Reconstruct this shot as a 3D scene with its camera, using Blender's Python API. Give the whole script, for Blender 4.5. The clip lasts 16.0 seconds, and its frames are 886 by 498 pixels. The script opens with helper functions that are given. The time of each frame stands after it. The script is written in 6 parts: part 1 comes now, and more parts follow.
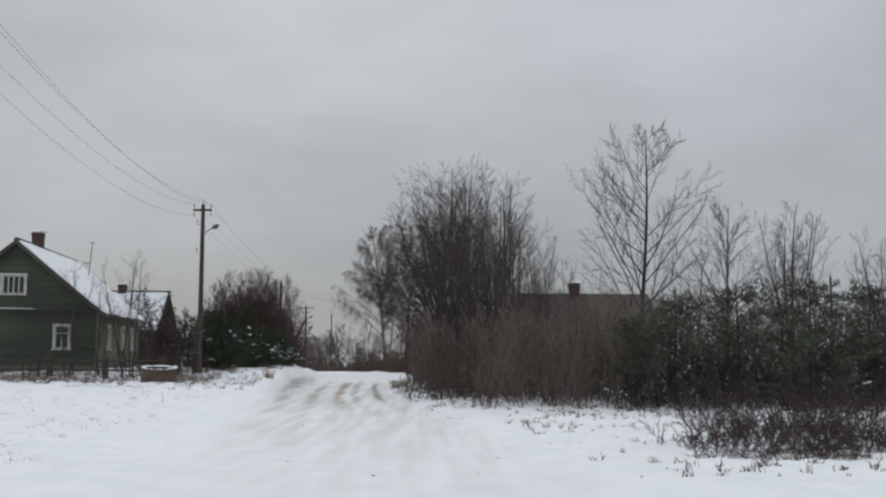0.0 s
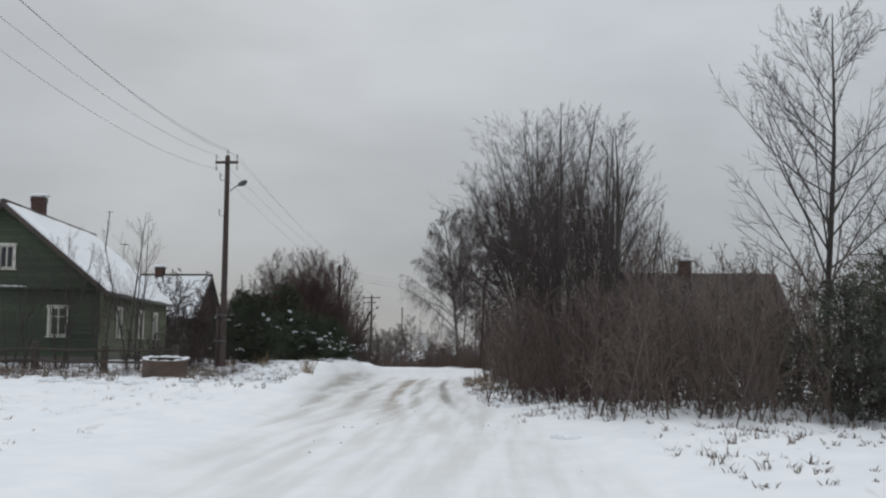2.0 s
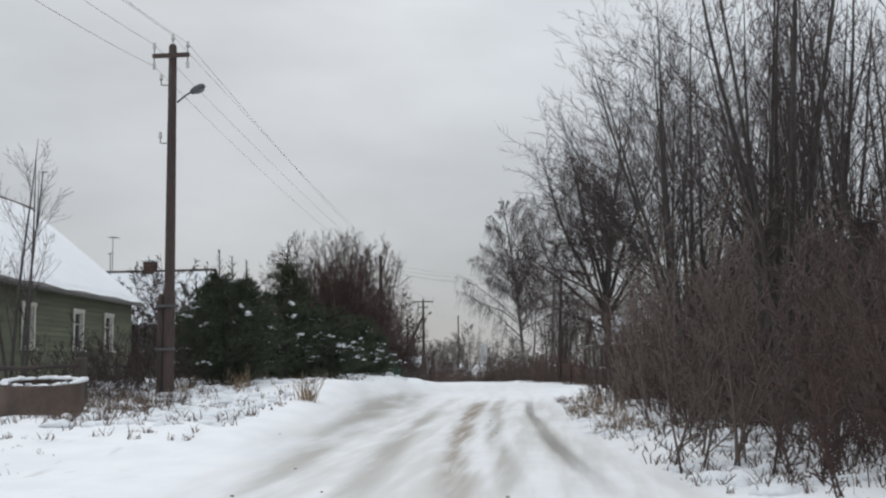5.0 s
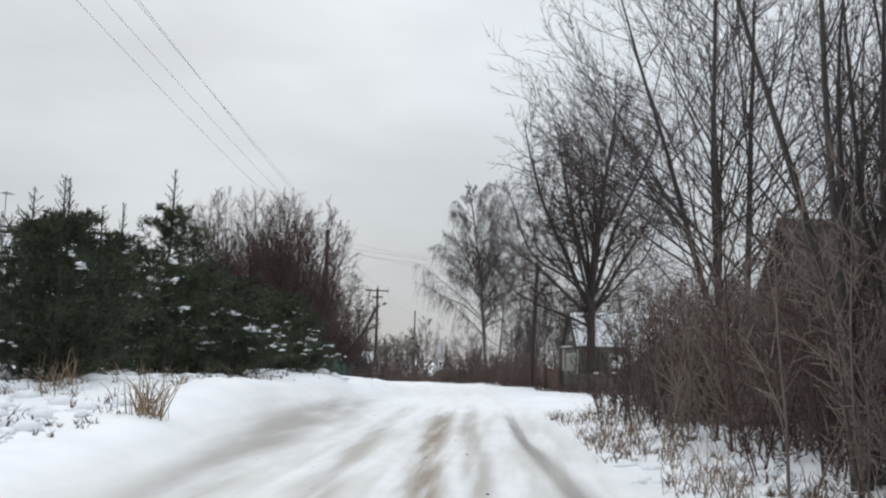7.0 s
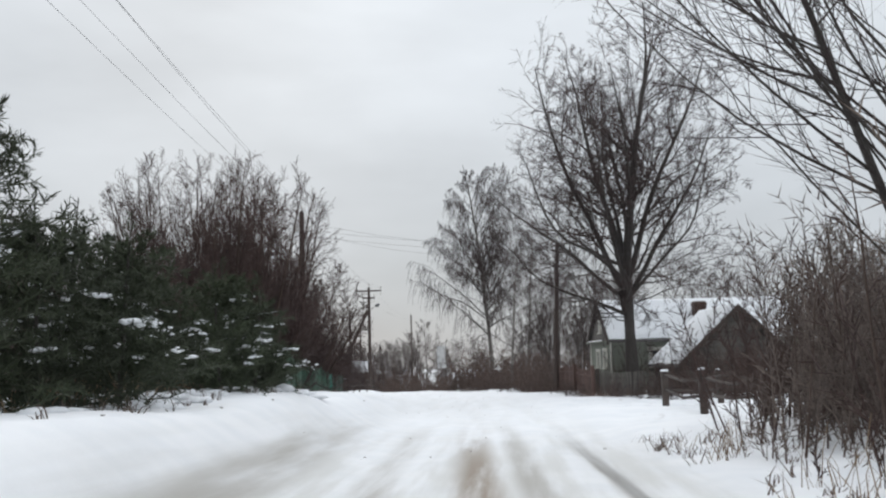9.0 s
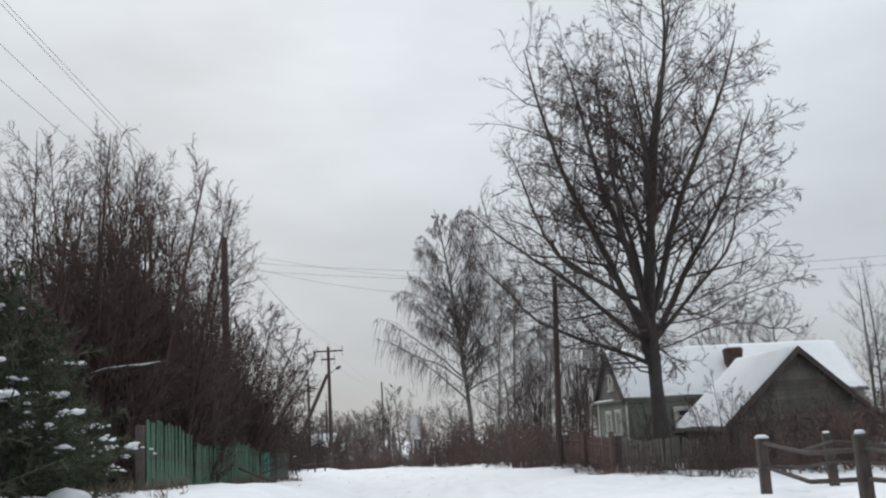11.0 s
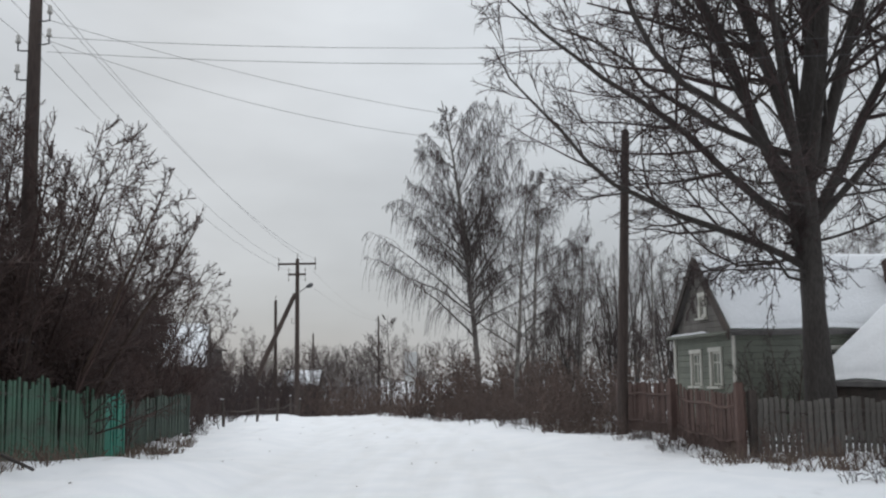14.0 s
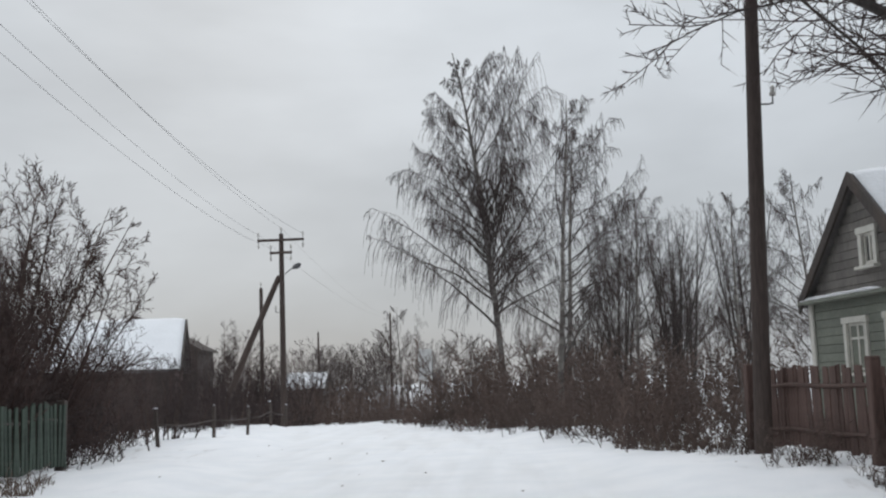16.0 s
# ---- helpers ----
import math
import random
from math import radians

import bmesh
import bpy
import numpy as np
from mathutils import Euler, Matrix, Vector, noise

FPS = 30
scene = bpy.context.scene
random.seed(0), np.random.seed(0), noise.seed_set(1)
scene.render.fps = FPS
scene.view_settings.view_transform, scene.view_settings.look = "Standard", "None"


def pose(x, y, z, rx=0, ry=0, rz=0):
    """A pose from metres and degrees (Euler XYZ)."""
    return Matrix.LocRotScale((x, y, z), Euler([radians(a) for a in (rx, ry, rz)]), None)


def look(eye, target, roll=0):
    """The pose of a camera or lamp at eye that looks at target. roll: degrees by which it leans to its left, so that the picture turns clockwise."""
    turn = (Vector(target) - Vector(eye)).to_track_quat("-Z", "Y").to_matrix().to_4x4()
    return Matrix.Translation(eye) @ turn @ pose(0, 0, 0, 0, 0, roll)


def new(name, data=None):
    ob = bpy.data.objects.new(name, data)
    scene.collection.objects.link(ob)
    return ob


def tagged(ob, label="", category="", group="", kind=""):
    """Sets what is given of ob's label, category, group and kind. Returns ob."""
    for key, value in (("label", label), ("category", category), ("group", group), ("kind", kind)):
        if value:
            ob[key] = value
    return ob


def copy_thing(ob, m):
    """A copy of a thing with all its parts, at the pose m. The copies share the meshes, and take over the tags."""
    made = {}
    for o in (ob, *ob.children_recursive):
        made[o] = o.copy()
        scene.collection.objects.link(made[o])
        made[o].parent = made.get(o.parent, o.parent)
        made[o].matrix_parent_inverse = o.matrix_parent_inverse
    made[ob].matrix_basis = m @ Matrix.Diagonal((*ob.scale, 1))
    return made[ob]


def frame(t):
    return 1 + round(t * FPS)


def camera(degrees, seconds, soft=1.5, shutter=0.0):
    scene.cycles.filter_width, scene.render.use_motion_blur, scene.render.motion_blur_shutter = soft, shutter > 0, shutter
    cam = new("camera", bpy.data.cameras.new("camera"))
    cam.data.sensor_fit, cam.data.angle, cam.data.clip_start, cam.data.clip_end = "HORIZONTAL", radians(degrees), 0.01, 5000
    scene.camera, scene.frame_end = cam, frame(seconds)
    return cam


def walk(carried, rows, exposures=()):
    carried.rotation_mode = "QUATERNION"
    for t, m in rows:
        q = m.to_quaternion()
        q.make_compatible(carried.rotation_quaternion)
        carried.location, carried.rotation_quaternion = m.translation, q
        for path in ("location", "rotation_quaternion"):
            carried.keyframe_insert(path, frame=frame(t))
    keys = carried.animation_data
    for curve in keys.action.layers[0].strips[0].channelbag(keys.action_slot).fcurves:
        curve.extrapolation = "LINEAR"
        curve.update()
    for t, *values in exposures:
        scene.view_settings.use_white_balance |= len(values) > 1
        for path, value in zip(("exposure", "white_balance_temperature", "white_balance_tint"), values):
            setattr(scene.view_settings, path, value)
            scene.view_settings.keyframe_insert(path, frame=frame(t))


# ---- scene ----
cam = camera(46.0, 16.0, soft=2.2)
# seconds, x, y, z, yaw, pitch, roll
PATH = [
    (0.0, 0.00, 0.00, 1.35, -1.10, 5.61, -0.23),
    (0.5, 0.03, 2.73, 1.25, -0.22, 5.01, 1.94),
    (1.0, 0.01, 5.48, 1.16, 0.84, 5.20, 3.18),
    (1.5, -0.09, 8.25, 1.08, 2.70, 6.62, 2.77),
    (2.0, -0.25, 11.04, 1.02, 2.95, 5.43, -0.42),
    (2.5, -0.50, 13.77, 0.94, 3.16, 5.79, -0.89),
    (3.0, -0.79, 16.55, 0.87, 5.13, 5.92, 0.05),
    (3.5, -1.15, 19.34, 0.85, 6.23, 5.97, 1.78),
    (4.0, -1.43, 22.11, 0.84, 7.21, 5.88, -0.03),
    (4.2, -1.54, 23.21, 0.84, 7.33, 5.99, 1.40),
    (6.3, -2.61, 33.83, 0.89, 3.55, 6.43, -0.68),
    (6.5, -2.71, 34.79, 0.87, 3.70, 6.12, 0.50),
    (7.0, -2.94, 37.21, 0.83, 3.50, 6.05, -1.42),
    (7.5, -3.23, 39.62, 0.79, 3.52, 6.02, 0.71),
    (8.0, -3.54, 42.04, 0.74, 3.70, 6.13, 0.20),
    (10.5, -4.40, 54.93, 0.79, 2.76, 7.96, 3.92),
    (11.0, -4.50, 57.46, 0.79, 2.00, 10.10, 2.99),
    (11.5, -4.58, 59.97, 0.79, 1.44, 10.31, 3.76),
    (12.0, -4.59, 62.58, 0.80, 1.39, 9.80, 3.16),
    (12.5, -4.65, 65.15, 0.79, 1.70, 9.97, 2.91),
    (13.0, -4.69, 67.73, 0.77, 2.10, 7.78, 1.68),
    (13.5, -4.79, 70.27, 0.77, 1.88, 8.09, 1.95),
    (14.0, -4.79, 72.80, 0.77, 2.17, 7.00, 0.77),
    (14.5, -4.86, 75.18, 0.76, 1.62, 5.07, 1.81),
    (15.0, -4.98, 77.60, 0.70, 2.09, 5.06, 1.68),
    (15.3, -5.04, 79.01, 0.67, 2.17, 5.63, 2.31),
    (15.5, -5.09, 79.95, 0.65, 2.61, 5.77, 1.84),
    (16.0, -5.24, 82.31, 0.59, 3.11, 7.12, 2.07),
]
walk(cam, [(t, pose(x, y, z, 90 + pitch, roll, yaw)) for t, x, y, z, yaw, pitch, roll in PATH],
     exposures=[(0, -0.34), (1.5, -0.32), (2.5, -0.22), (3.5, -0.12), (4.2, -0.1), (6.3, 0.14), (8.2, 0.22), (10.5, 0.14), (12.5, 0.04), (14, 0.0), (16, -0.02)])

# ---------------------------------------------------------------- sky and light
world = bpy.data.worlds.new("sky")
scene.world = world
world.use_nodes = True
wn, wl = world.node_tree.nodes, world.node_tree.links
wn.clear()
w_out = wn.new("ShaderNodeOutputWorld")
w_bg = wn.new("ShaderNodeBackground")
w_sky = wn.new("ShaderNodeTexSky")
w_sky.sky_type = "NISHITA"
w_sky.sun_disc = False
w_sky.sun_elevation, w_sky.sun_rotation = radians(24), radians(-15)
w_tc = wn.new("ShaderNodeTexCoord")
w_sep = wn.new("ShaderNodeSeparateXYZ")
wl.new(w_tc.outputs["Generated"], w_sep.inputs[0])
# an overcast dome: dim at the horizon, about three times brighter at the zenith
w_ramp = wn.new("ShaderNodeMapRange")
w_ramp.inputs["From Min"].default_value, w_ramp.inputs["From Max"].default_value = -0.05, 1.0
w_ramp.inputs["To Min"].default_value, w_ramp.inputs["To Max"].default_value = 0.43, 1.12
wl.new(w_sep.outputs["Z"], w_ramp.inputs["Value"])
# cloud layers
w_map = wn.new("ShaderNodeMapping")
w_map.inputs["Scale"].default_value = (1.0, 1.0, 2.6)
wl.new(w_tc.outputs["Generated"], w_map.inputs["Vector"])
w_noise = wn.new("ShaderNodeTexNoise")
w_noise.inputs["Scale"].default_value, w_noise.inputs["Detail"].default_value = 2.3, 5.0
w_noise.inputs["Roughness"].default_value = 0.5
wl.new(w_map.outputs["Vector"], w_noise.inputs["Vector"])
w_cl = wn.new("ShaderNodeMapRange")
w_cl.inputs["From Min"].default_value, w_cl.inputs["From Max"].default_value = 0.3, 0.7
w_cl.inputs["To Min"].default_value, w_cl.inputs["To Max"].default_value = 0.82, 1.18
wl.new(w_noise.outputs["Fac"], w_cl.inputs["Value"])
w_mul = wn.new("ShaderNodeMath")
w_mul.operation = "MULTIPLY"
wl.new(w_ramp.outputs["Result"], w_mul.inputs[0])
wl.new(w_cl.outputs["Result"], w_mul.inputs[1])
w_grey = wn.new("ShaderNodeMix")
w_grey.data_type, w_grey.blend_type = "RGBA", "MULTIPLY"
w_grey.inputs["Factor"].default_value = 1.0
w_grey.inputs["A"].default_value = (0.922, 0.982, 1.045, 1)
wl.new(w_mul.outputs[0], w_grey.inputs["B"])
w_dim = wn.new("ShaderNodeMix")
w_dim.data_type, w_dim.blend_type = "RGBA", "MULTIPLY"
w_dim.inputs["Factor"].default_value = 1.0
w_dim.inputs["B"].default_value = (0.08, 0.08, 0.08, 1)
wl.new(w_sky.outputs["Color"], w_dim.inputs["A"])
w_mix = wn.new("ShaderNodeMix")
w_mix.data_type = "RGBA"
w_mix.inputs["Factor"].default_value = 0.96
wl.new(w_dim.outputs["Result"], w_mix.inputs["A"])
wl.new(w_grey.outputs["Result"], w_mix.inputs["B"])
wl.new(w_mix.outputs["Result"], w_bg.inputs["Color"])
w_bg.inputs["Strength"].default_value = 1.0
wl.new(w_bg.outputs[0], w_out.inputs["Surface"])

sun_data = bpy.data.lights.new("sun", "SUN")
sun_data.energy, sun_data.angle, sun_data.color = 0.5, radians(40), (1.0, 0.97, 0.93)
sun = new("sun", sun_data)
sun.matrix_world = look((0, 0, 50), (12, -45, 0))


# ---------------------------------------------------------------- materials
def material(name, base, rough=0.8, spread=0.15, scale=6.0, fine=60.0, bump=0.3, metal=0.0, stretch=(1, 1, 1), tint=None, coords="Object", per=0.0, dist=0.01):
    """Noise at two scales on a base colour, with relief; tint: a second colour in patches; per: how far objects differ."""
    m = bpy.data.materials.new(name)
    m.use_nodes = True
    n, l = m.node_tree.nodes, m.node_tree.links
    b = n["Principled BSDF"]
    b.inputs["Roughness"].default_value, b.inputs["Metallic"].default_value = rough, metal
    tc = n.new("ShaderNodeTexCoord")
    mp = n.new("ShaderNodeMapping")
    mp.inputs["Scale"].default_value = stretch
    l.new(tc.outputs[coords], mp.inputs["Vector"])
    big, small = n.new("ShaderNodeTexNoise"), n.new("ShaderNodeTexNoise")
    for tex, s in ((big, scale), (small, fine)):
        tex.inputs["Scale"].default_value, tex.inputs["Detail"].default_value = s, 4.0
        l.new(mp.outputs["Vector"], tex.inputs["Vector"])
    mix = n.new("ShaderNodeMix")
    mix.data_type = "RGBA"
    dark = tuple(c * (1 - spread) for c in base)
    mix.inputs["A"].default_value = (*(tint or dark), 1)
    mix.inputs["B"].default_value = (*base, 1)
    ramp = n.new("ShaderNodeMapRange")
    ramp.inputs["From Min"].default_value, ramp.inputs["From Max"].default_value = 0.35, 0.65
    l.new(big.outputs["Fac"], ramp.inputs["Value"])
    l.new(ramp.outputs["Result"], mix.inputs["Factor"])
    grain = n.new("ShaderNodeMapRange")
    grain.inputs["From Min"].default_value, grain.inputs["From Max"].default_value = 0.25, 0.75
    grain.inputs["To Min"].default_value, grain.inputs["To Max"].default_value = 1 - spread, 1 + spread
    l.new(small.outputs["Fac"], grain.inputs["Value"])
    val = grain.outputs["Result"]
    if per:
        info = n.new("ShaderNodeObjectInfo")
        pr = n.new("ShaderNodeMapRange")
        pr.inputs["To Min"].default_value, pr.inputs["To Max"].default_value = 1 - per, 1 + per
        l.new(info.outputs["Random"], pr.inputs["Value"])
        mu = n.new("ShaderNodeMath")
        mu.operation = "MULTIPLY"
        l.new(val, mu.inputs[0])
        l.new(pr.outputs["Result"], mu.inputs[1])
        val = mu.outputs[0]
    out = n.new("ShaderNodeMix")
    out.data_type, out.blend_type = "RGBA", "MULTIPLY"
    out.inputs["Factor"].default_value = 1.0
    l.new(mix.outputs["Result"], out.inputs["A"])
    l.new(val, out.inputs["B"])
    l.new(out.outputs["Result"], b.inputs["Base Color"])
    if bump:
        bp = n.new("ShaderNodeBump")
        bp.inputs["Strength"].default_value, bp.inputs["Distance"].default_value = bump, dist
        l.new(small.outputs["Fac"], bp.inputs["Height"])
        l.new(bp.outputs["Normal"], b.inputs["Normal"])
    return m


M_SNOW = material("snow", (0.86, 0.875, 0.9), 0.75, 0.05, 0.8, 14.0, 0.5, dist=0.03)
M_BARK = material("bark", (0.05, 0.042, 0.038), 0.9, 0.35, 3.0, 30.0, 0.9, stretch=(1, 1, 0.3), tint=(0.07, 0.062, 0.057))
M_BARK_BROWN = material("bark_brown", (0.085, 0.058, 0.046), 0.9, 0.3, 3.0, 30.0, 0.4, tint=(0.08, 0.055, 0.045), per=0.2)
M_TWIG = material("twigs", (0.056, 0.036, 0.034), 0.9, 0.25, 1.2, 12.0, 0, tint=(0.042, 0.03, 0.028), per=0.2)
M_TWIG_RED = material("reddish_twigs", (0.078, 0.047, 0.04), 0.9, 0.25, 1.2, 12.0, 0, tint=(0.056, 0.035, 0.032), per=0.2)
M_TWIG_GREY = material("grey_twigs", (0.105, 0.086, 0.08), 0.9, 0.25, 1.2, 12.0, 0, tint=(0.075, 0.062, 0.058), per=0.15)
# brown twigs lightened and greyed: haze before the thicket is put into their colour
M_THICKET_HAZED = material("hazed_thicket_twigs", (0.16, 0.125, 0.106), 0.9, 0.25, 1.2, 12.0, 0, tint=(0.12, 0.092, 0.08), per=0.22)
M_HEDGE = material("hedge_twigs", (0.12, 0.082, 0.068), 0.9, 0.25, 1.2, 12.0, 0, tint=(0.08, 0.056, 0.048), per=0.22)
M_LAMP_GLASS = material("lamp_glass", (0.16, 0.165, 0.17), 0.25, 0.1, 8.0, 60.0, 0.05)
M_BIRCH = material("birch_bark", (0.2, 0.185, 0.17), 0.8, 0.35, 2.0, 12.0, 0.4, stretch=(1, 1, 2.5), tint=(0.07, 0.058, 0.052))
M_NEEDLE = material("needles", (0.044, 0.057, 0.028), 0.75, 0.4, 1.5, 25.0, 0, tint=(0.034, 0.042, 0.022), per=0.2)
M_NEEDLE_DULL = material("dull_needles", (0.1, 0.115, 0.082), 0.8, 0.35, 1.5, 25.0, 0, tint=(0.055, 0.05, 0.038), per=0.2)
M_POLE = material("weathered_pole", (0.078, 0.058, 0.05), 0.9, 0.3, 2.0, 40.0, 0.5, stretch=(1, 1, 0.12), tint=(0.058, 0.042, 0.037))
M_CONCRETE = material("concrete", (0.15, 0.135, 0.12), 0.9, 0.2, 2.0, 50.0, 0.4)
M_METAL = material("dark_steel", (0.12, 0.12, 0.125), 0.5, 0.2, 8.0, 60.0, 0.1, metal=0.7)
M_PORCELAIN = material("porcelain", (0.55, 0.53, 0.5), 0.25, 0.1, 8.0, 60.0, 0)
M_WIRE = material("wire", (0.09, 0.09, 0.095), 0.5, 0.1, 8.0, 60.0, 0, metal=0.5)
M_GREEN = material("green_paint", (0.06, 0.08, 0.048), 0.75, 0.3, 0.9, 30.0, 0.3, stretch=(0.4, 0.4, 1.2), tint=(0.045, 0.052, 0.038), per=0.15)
# the long wall's green is paler than the gable wall's
M_GREEN_SIDE = material("side_wall_green", (0.14, 0.15, 0.095), 0.75, 0.22, 1.2, 30.0, 0.3, stretch=(0.4, 0.4, 3), tint=(0.105, 0.115, 0.075), per=0.12)
M_GREYGREEN = material("grey_green_paint", (0.2, 0.212, 0.172), 0.75, 0.2, 1.2, 30.0, 0.3, tint=(0.16, 0.168, 0.14), per=0.1)
M_WHITE = material("white_paint", (0.62, 0.6, 0.54), 0.6, 0.15, 4.0, 40.0, 0.2)
M_BOARD = material("pale_painted_board", (0.55, 0.55, 0.54), 0.6, 0.06, 2.0, 30.0, 0.1)
M_GLASS = material("dark_window_glass", (0.04, 0.045, 0.05), 0.08, 0.2, 2.0, 20.0, 0)
M_CURTAIN = material("curtain", (0.35, 0.34, 0.32), 0.9, 0.25, 5.0, 40.0, 0.2)
M_BRICK = material("brick", (0.09, 0.052, 0.043), 0.9, 0.25, 9.0, 50.0, 0.4, per=0.25, tint=(0.08, 0.045, 0.037))
M_MORTAR = material("mortar", (0.3, 0.27, 0.24), 0.95, 0.2, 9.0, 60.0, 0.4)
M_WOOD_DARK = material("dark_boards", (0.085, 0.065, 0.055), 0.9, 0.3, 2.0, 30.0, 0.4, stretch=(1, 1, 0.2), tint=(0.06, 0.05, 0.045), per=0.2)
M_WOOD_BROWN = material("red_brown_boards", (0.13, 0.078, 0.064), 0.85, 0.25, 2.0, 30.0, 0.4, stretch=(1, 1, 0.2), tint=(0.1, 0.063, 0.054), per=0.18)
M_WOOD_GREY = material("grey_boards", (0.17, 0.155, 0.14), 0.9, 0.25, 2.0, 30.0, 0.4, stretch=(1, 1, 0.2), tint=(0.12, 0.11, 0.1), per=0.2)
M_SLATE = material("grey_roof_sheet", (0.15, 0.14, 0.135), 0.8, 0.25, 2.0, 30.0, 0.3)
M_FENCE = material("green_fence_paint", (0.05, 0.135, 0.088), 0.7, 0.25, 2.5, 25.0, 0.3, tint=(0.05, 0.08, 0.056), per=0.18)
M_FENCE_DULL = material("dull_fence_paint", (0.06, 0.085, 0.065), 0.8, 0.3, 2.5, 25.0, 0.3, per=0.25)
M_TEAL = material("teal_fence_paint", (0.03, 0.23, 0.165), 0.6, 0.15, 2.5, 25.0, 0.2, per=0.15)
M_STRAW = material("dry_grass", (0.3, 0.22, 0.14), 0.9, 0.3, 3.0, 20.0, 0, tint=(0.2, 0.14, 0.095))
M_WEED = material("dead_weeds", (0.12, 0.087, 0.07), 0.9, 0.3, 3.0, 20.0, 0, tint=(0.15, 0.11, 0.085))


# ---------------------------------------------------------------- the lie of the land
def road_z(y):
    return np.interp(y, (-60, 0, 5.5, 11, 16.5, 22, 34, 42, 55, 73, 82, 97, 115, 126, 150, 220, 600),
                     (0.4, 0.0, -0.17, -0.33, -0.45, -0.51, -0.47, -0.57, -0.58, -0.58, -0.72, -0.78, -0.85, -1.05, -2.3, -5, -9))


def road_x(y):
    return np.interp(y, (-60, 0, 11, 22, 34, 42, 55, 73, 82, 97, 112, 126, 160, 600),
                     (0.5, 0, -0.25, -1.43, -2.6, -3.5, -4.4, -4.85, -5.3, -6.3, -8.6, -11.4, -30, -200))


def step(a, b, v):
    s = np.clip((v - a) / (b - a), 0, 1)
    return s * s * (3 - 2 * s)


def soft(fn, y, reach=8.0):
    """A curve of the plan with its corners rounded."""
    return sum(fn(y + reach * k / 3) for k in (-3, -2, -1, 0, 1, 2, 3)) / 7


def wave(x, y):
    return (np.sin(x * 0.9 + 1.3 * np.sin(y * 0.37)) * np.sin(y * 0.71 + 0.8 * np.sin(x * 0.53)) * 0.6
            + np.sin(x * 2.3 + 1.7 * np.sin(y * 1.1)) * np.sin(y * 1.9 + x * 0.4) * 0.3)


def ground_z(x, y):
    x, y = np.asarray(x, float), np.asarray(y, float)
    u = x - soft(road_x, y)
    z = soft(road_z, y)
    left = step(1.5, 3.3, -u)
    z = z + left * np.interp(y, (36, 46, 53, 63, 79, 92, 101), (0, 0.36, 0.82, 0.82, 0.5, 0.1, 0))
    z = z + 0.18 * step(2.3, 3.4, np.abs(u)) * (0.6 + 0.4 * np.sin(y * 0.6))
    z = z - 0.4 * step(6, 12, -u) * step(95, 106, y)
    z = z + 0.22 * step(3, 6, u) * step(20, 34, y) * (1 - step(62, 76, y))
    rough = 0.05 * step(2.6, 4.0, np.abs(u)) + 0.008
    z = z + rough * wave(x, y)
    # trampled lumps and hollows beside the road
    z = z + 0.07 * step(3.0, 4.2, np.abs(u)) * (1 - step(12, 30, np.abs(u))) * wave(x * 3.1 + 2.0, y * 2.7 + 1.0)
    # ruts
    for c, w, d in ((-1.05, 0.28, 0.045), (0.05, 0.3, 0.05), (0.75, 0.22, 0.03), (1.8, 0.2, 0.08), (-2.2, 0.3, 0.03)):
        z = z - d * np.exp(-((u - c - 0.12 * np.sin(y * 0.21 + c)) / w) ** 2) * step(28, 40, y) * (1 - step(80, 100, y) * 0.7)
    return z


def gz(x, y):
    return float(ground_z(x, y))


# ---------------------------------------------------------------- mesh helpers
def mesh_np(name, verts, quads, mat, parent=None, label="", smooth=True, tris=None):
    """Links one mesh from arrays of vertices and of four-sided (and three-sided) faces."""
    me = bpy.data.meshes.new(name)
    verts = np.asarray(verts, np.float32).reshape(-1, 3)
    quads = np.asarray(quads, np.int32).reshape(-1, 4) if quads is not None else np.zeros((0, 4), np.int32)
    tris = np.asarray(tris, np.int32).reshape(-1, 3) if tris is not None else np.zeros((0, 3), np.int32)
    me.vertices.add(len(verts))
    me.vertices.foreach_set("co", verts.ravel())
    idx = np.concatenate([quads.ravel(), tris.ravel()])
    me.loops.add(len(idx))
    me.loops.foreach_set("vertex_index", idx)
    sizes = np.concatenate([np.full(len(quads), 4), np.full(len(tris), 3)]).astype(np.int32)
    me.polygons.add(len(sizes))
    me.polygons.foreach_set("loop_start", np.concatenate([[0], np.cumsum(sizes)[:-1]]).astype(np.int32))
    me.polygons.foreach_set("use_smooth", np.full(len(sizes), smooth))
    me.materials.append(mat)
    me.update(calc_edges=True)
    me.validate()
    ob = new(name, me)
    if parent:
        ob.parent = parent
    if label:
        ob["label"] = label
    return ob


def part(name, bm, mat, parent=None, label="", smooth=False):
    """Links a bmesh as one mesh object under a thing or a part."""
    me = bpy.data.meshes.new(name)
    bm.to_mesh(me)
    bm.free()
    me.materials.append(mat)
    if smooth:
        for p in me.polygons:
            p.use_smooth = True
    ob = new(name, me)
    if parent:
        ob.parent = parent
    if label:
        ob["label"] = label
    return ob


def thing(name, m=None):
    ob = new(name)
    if m is not None:
        ob.matrix_world = m
    return ob


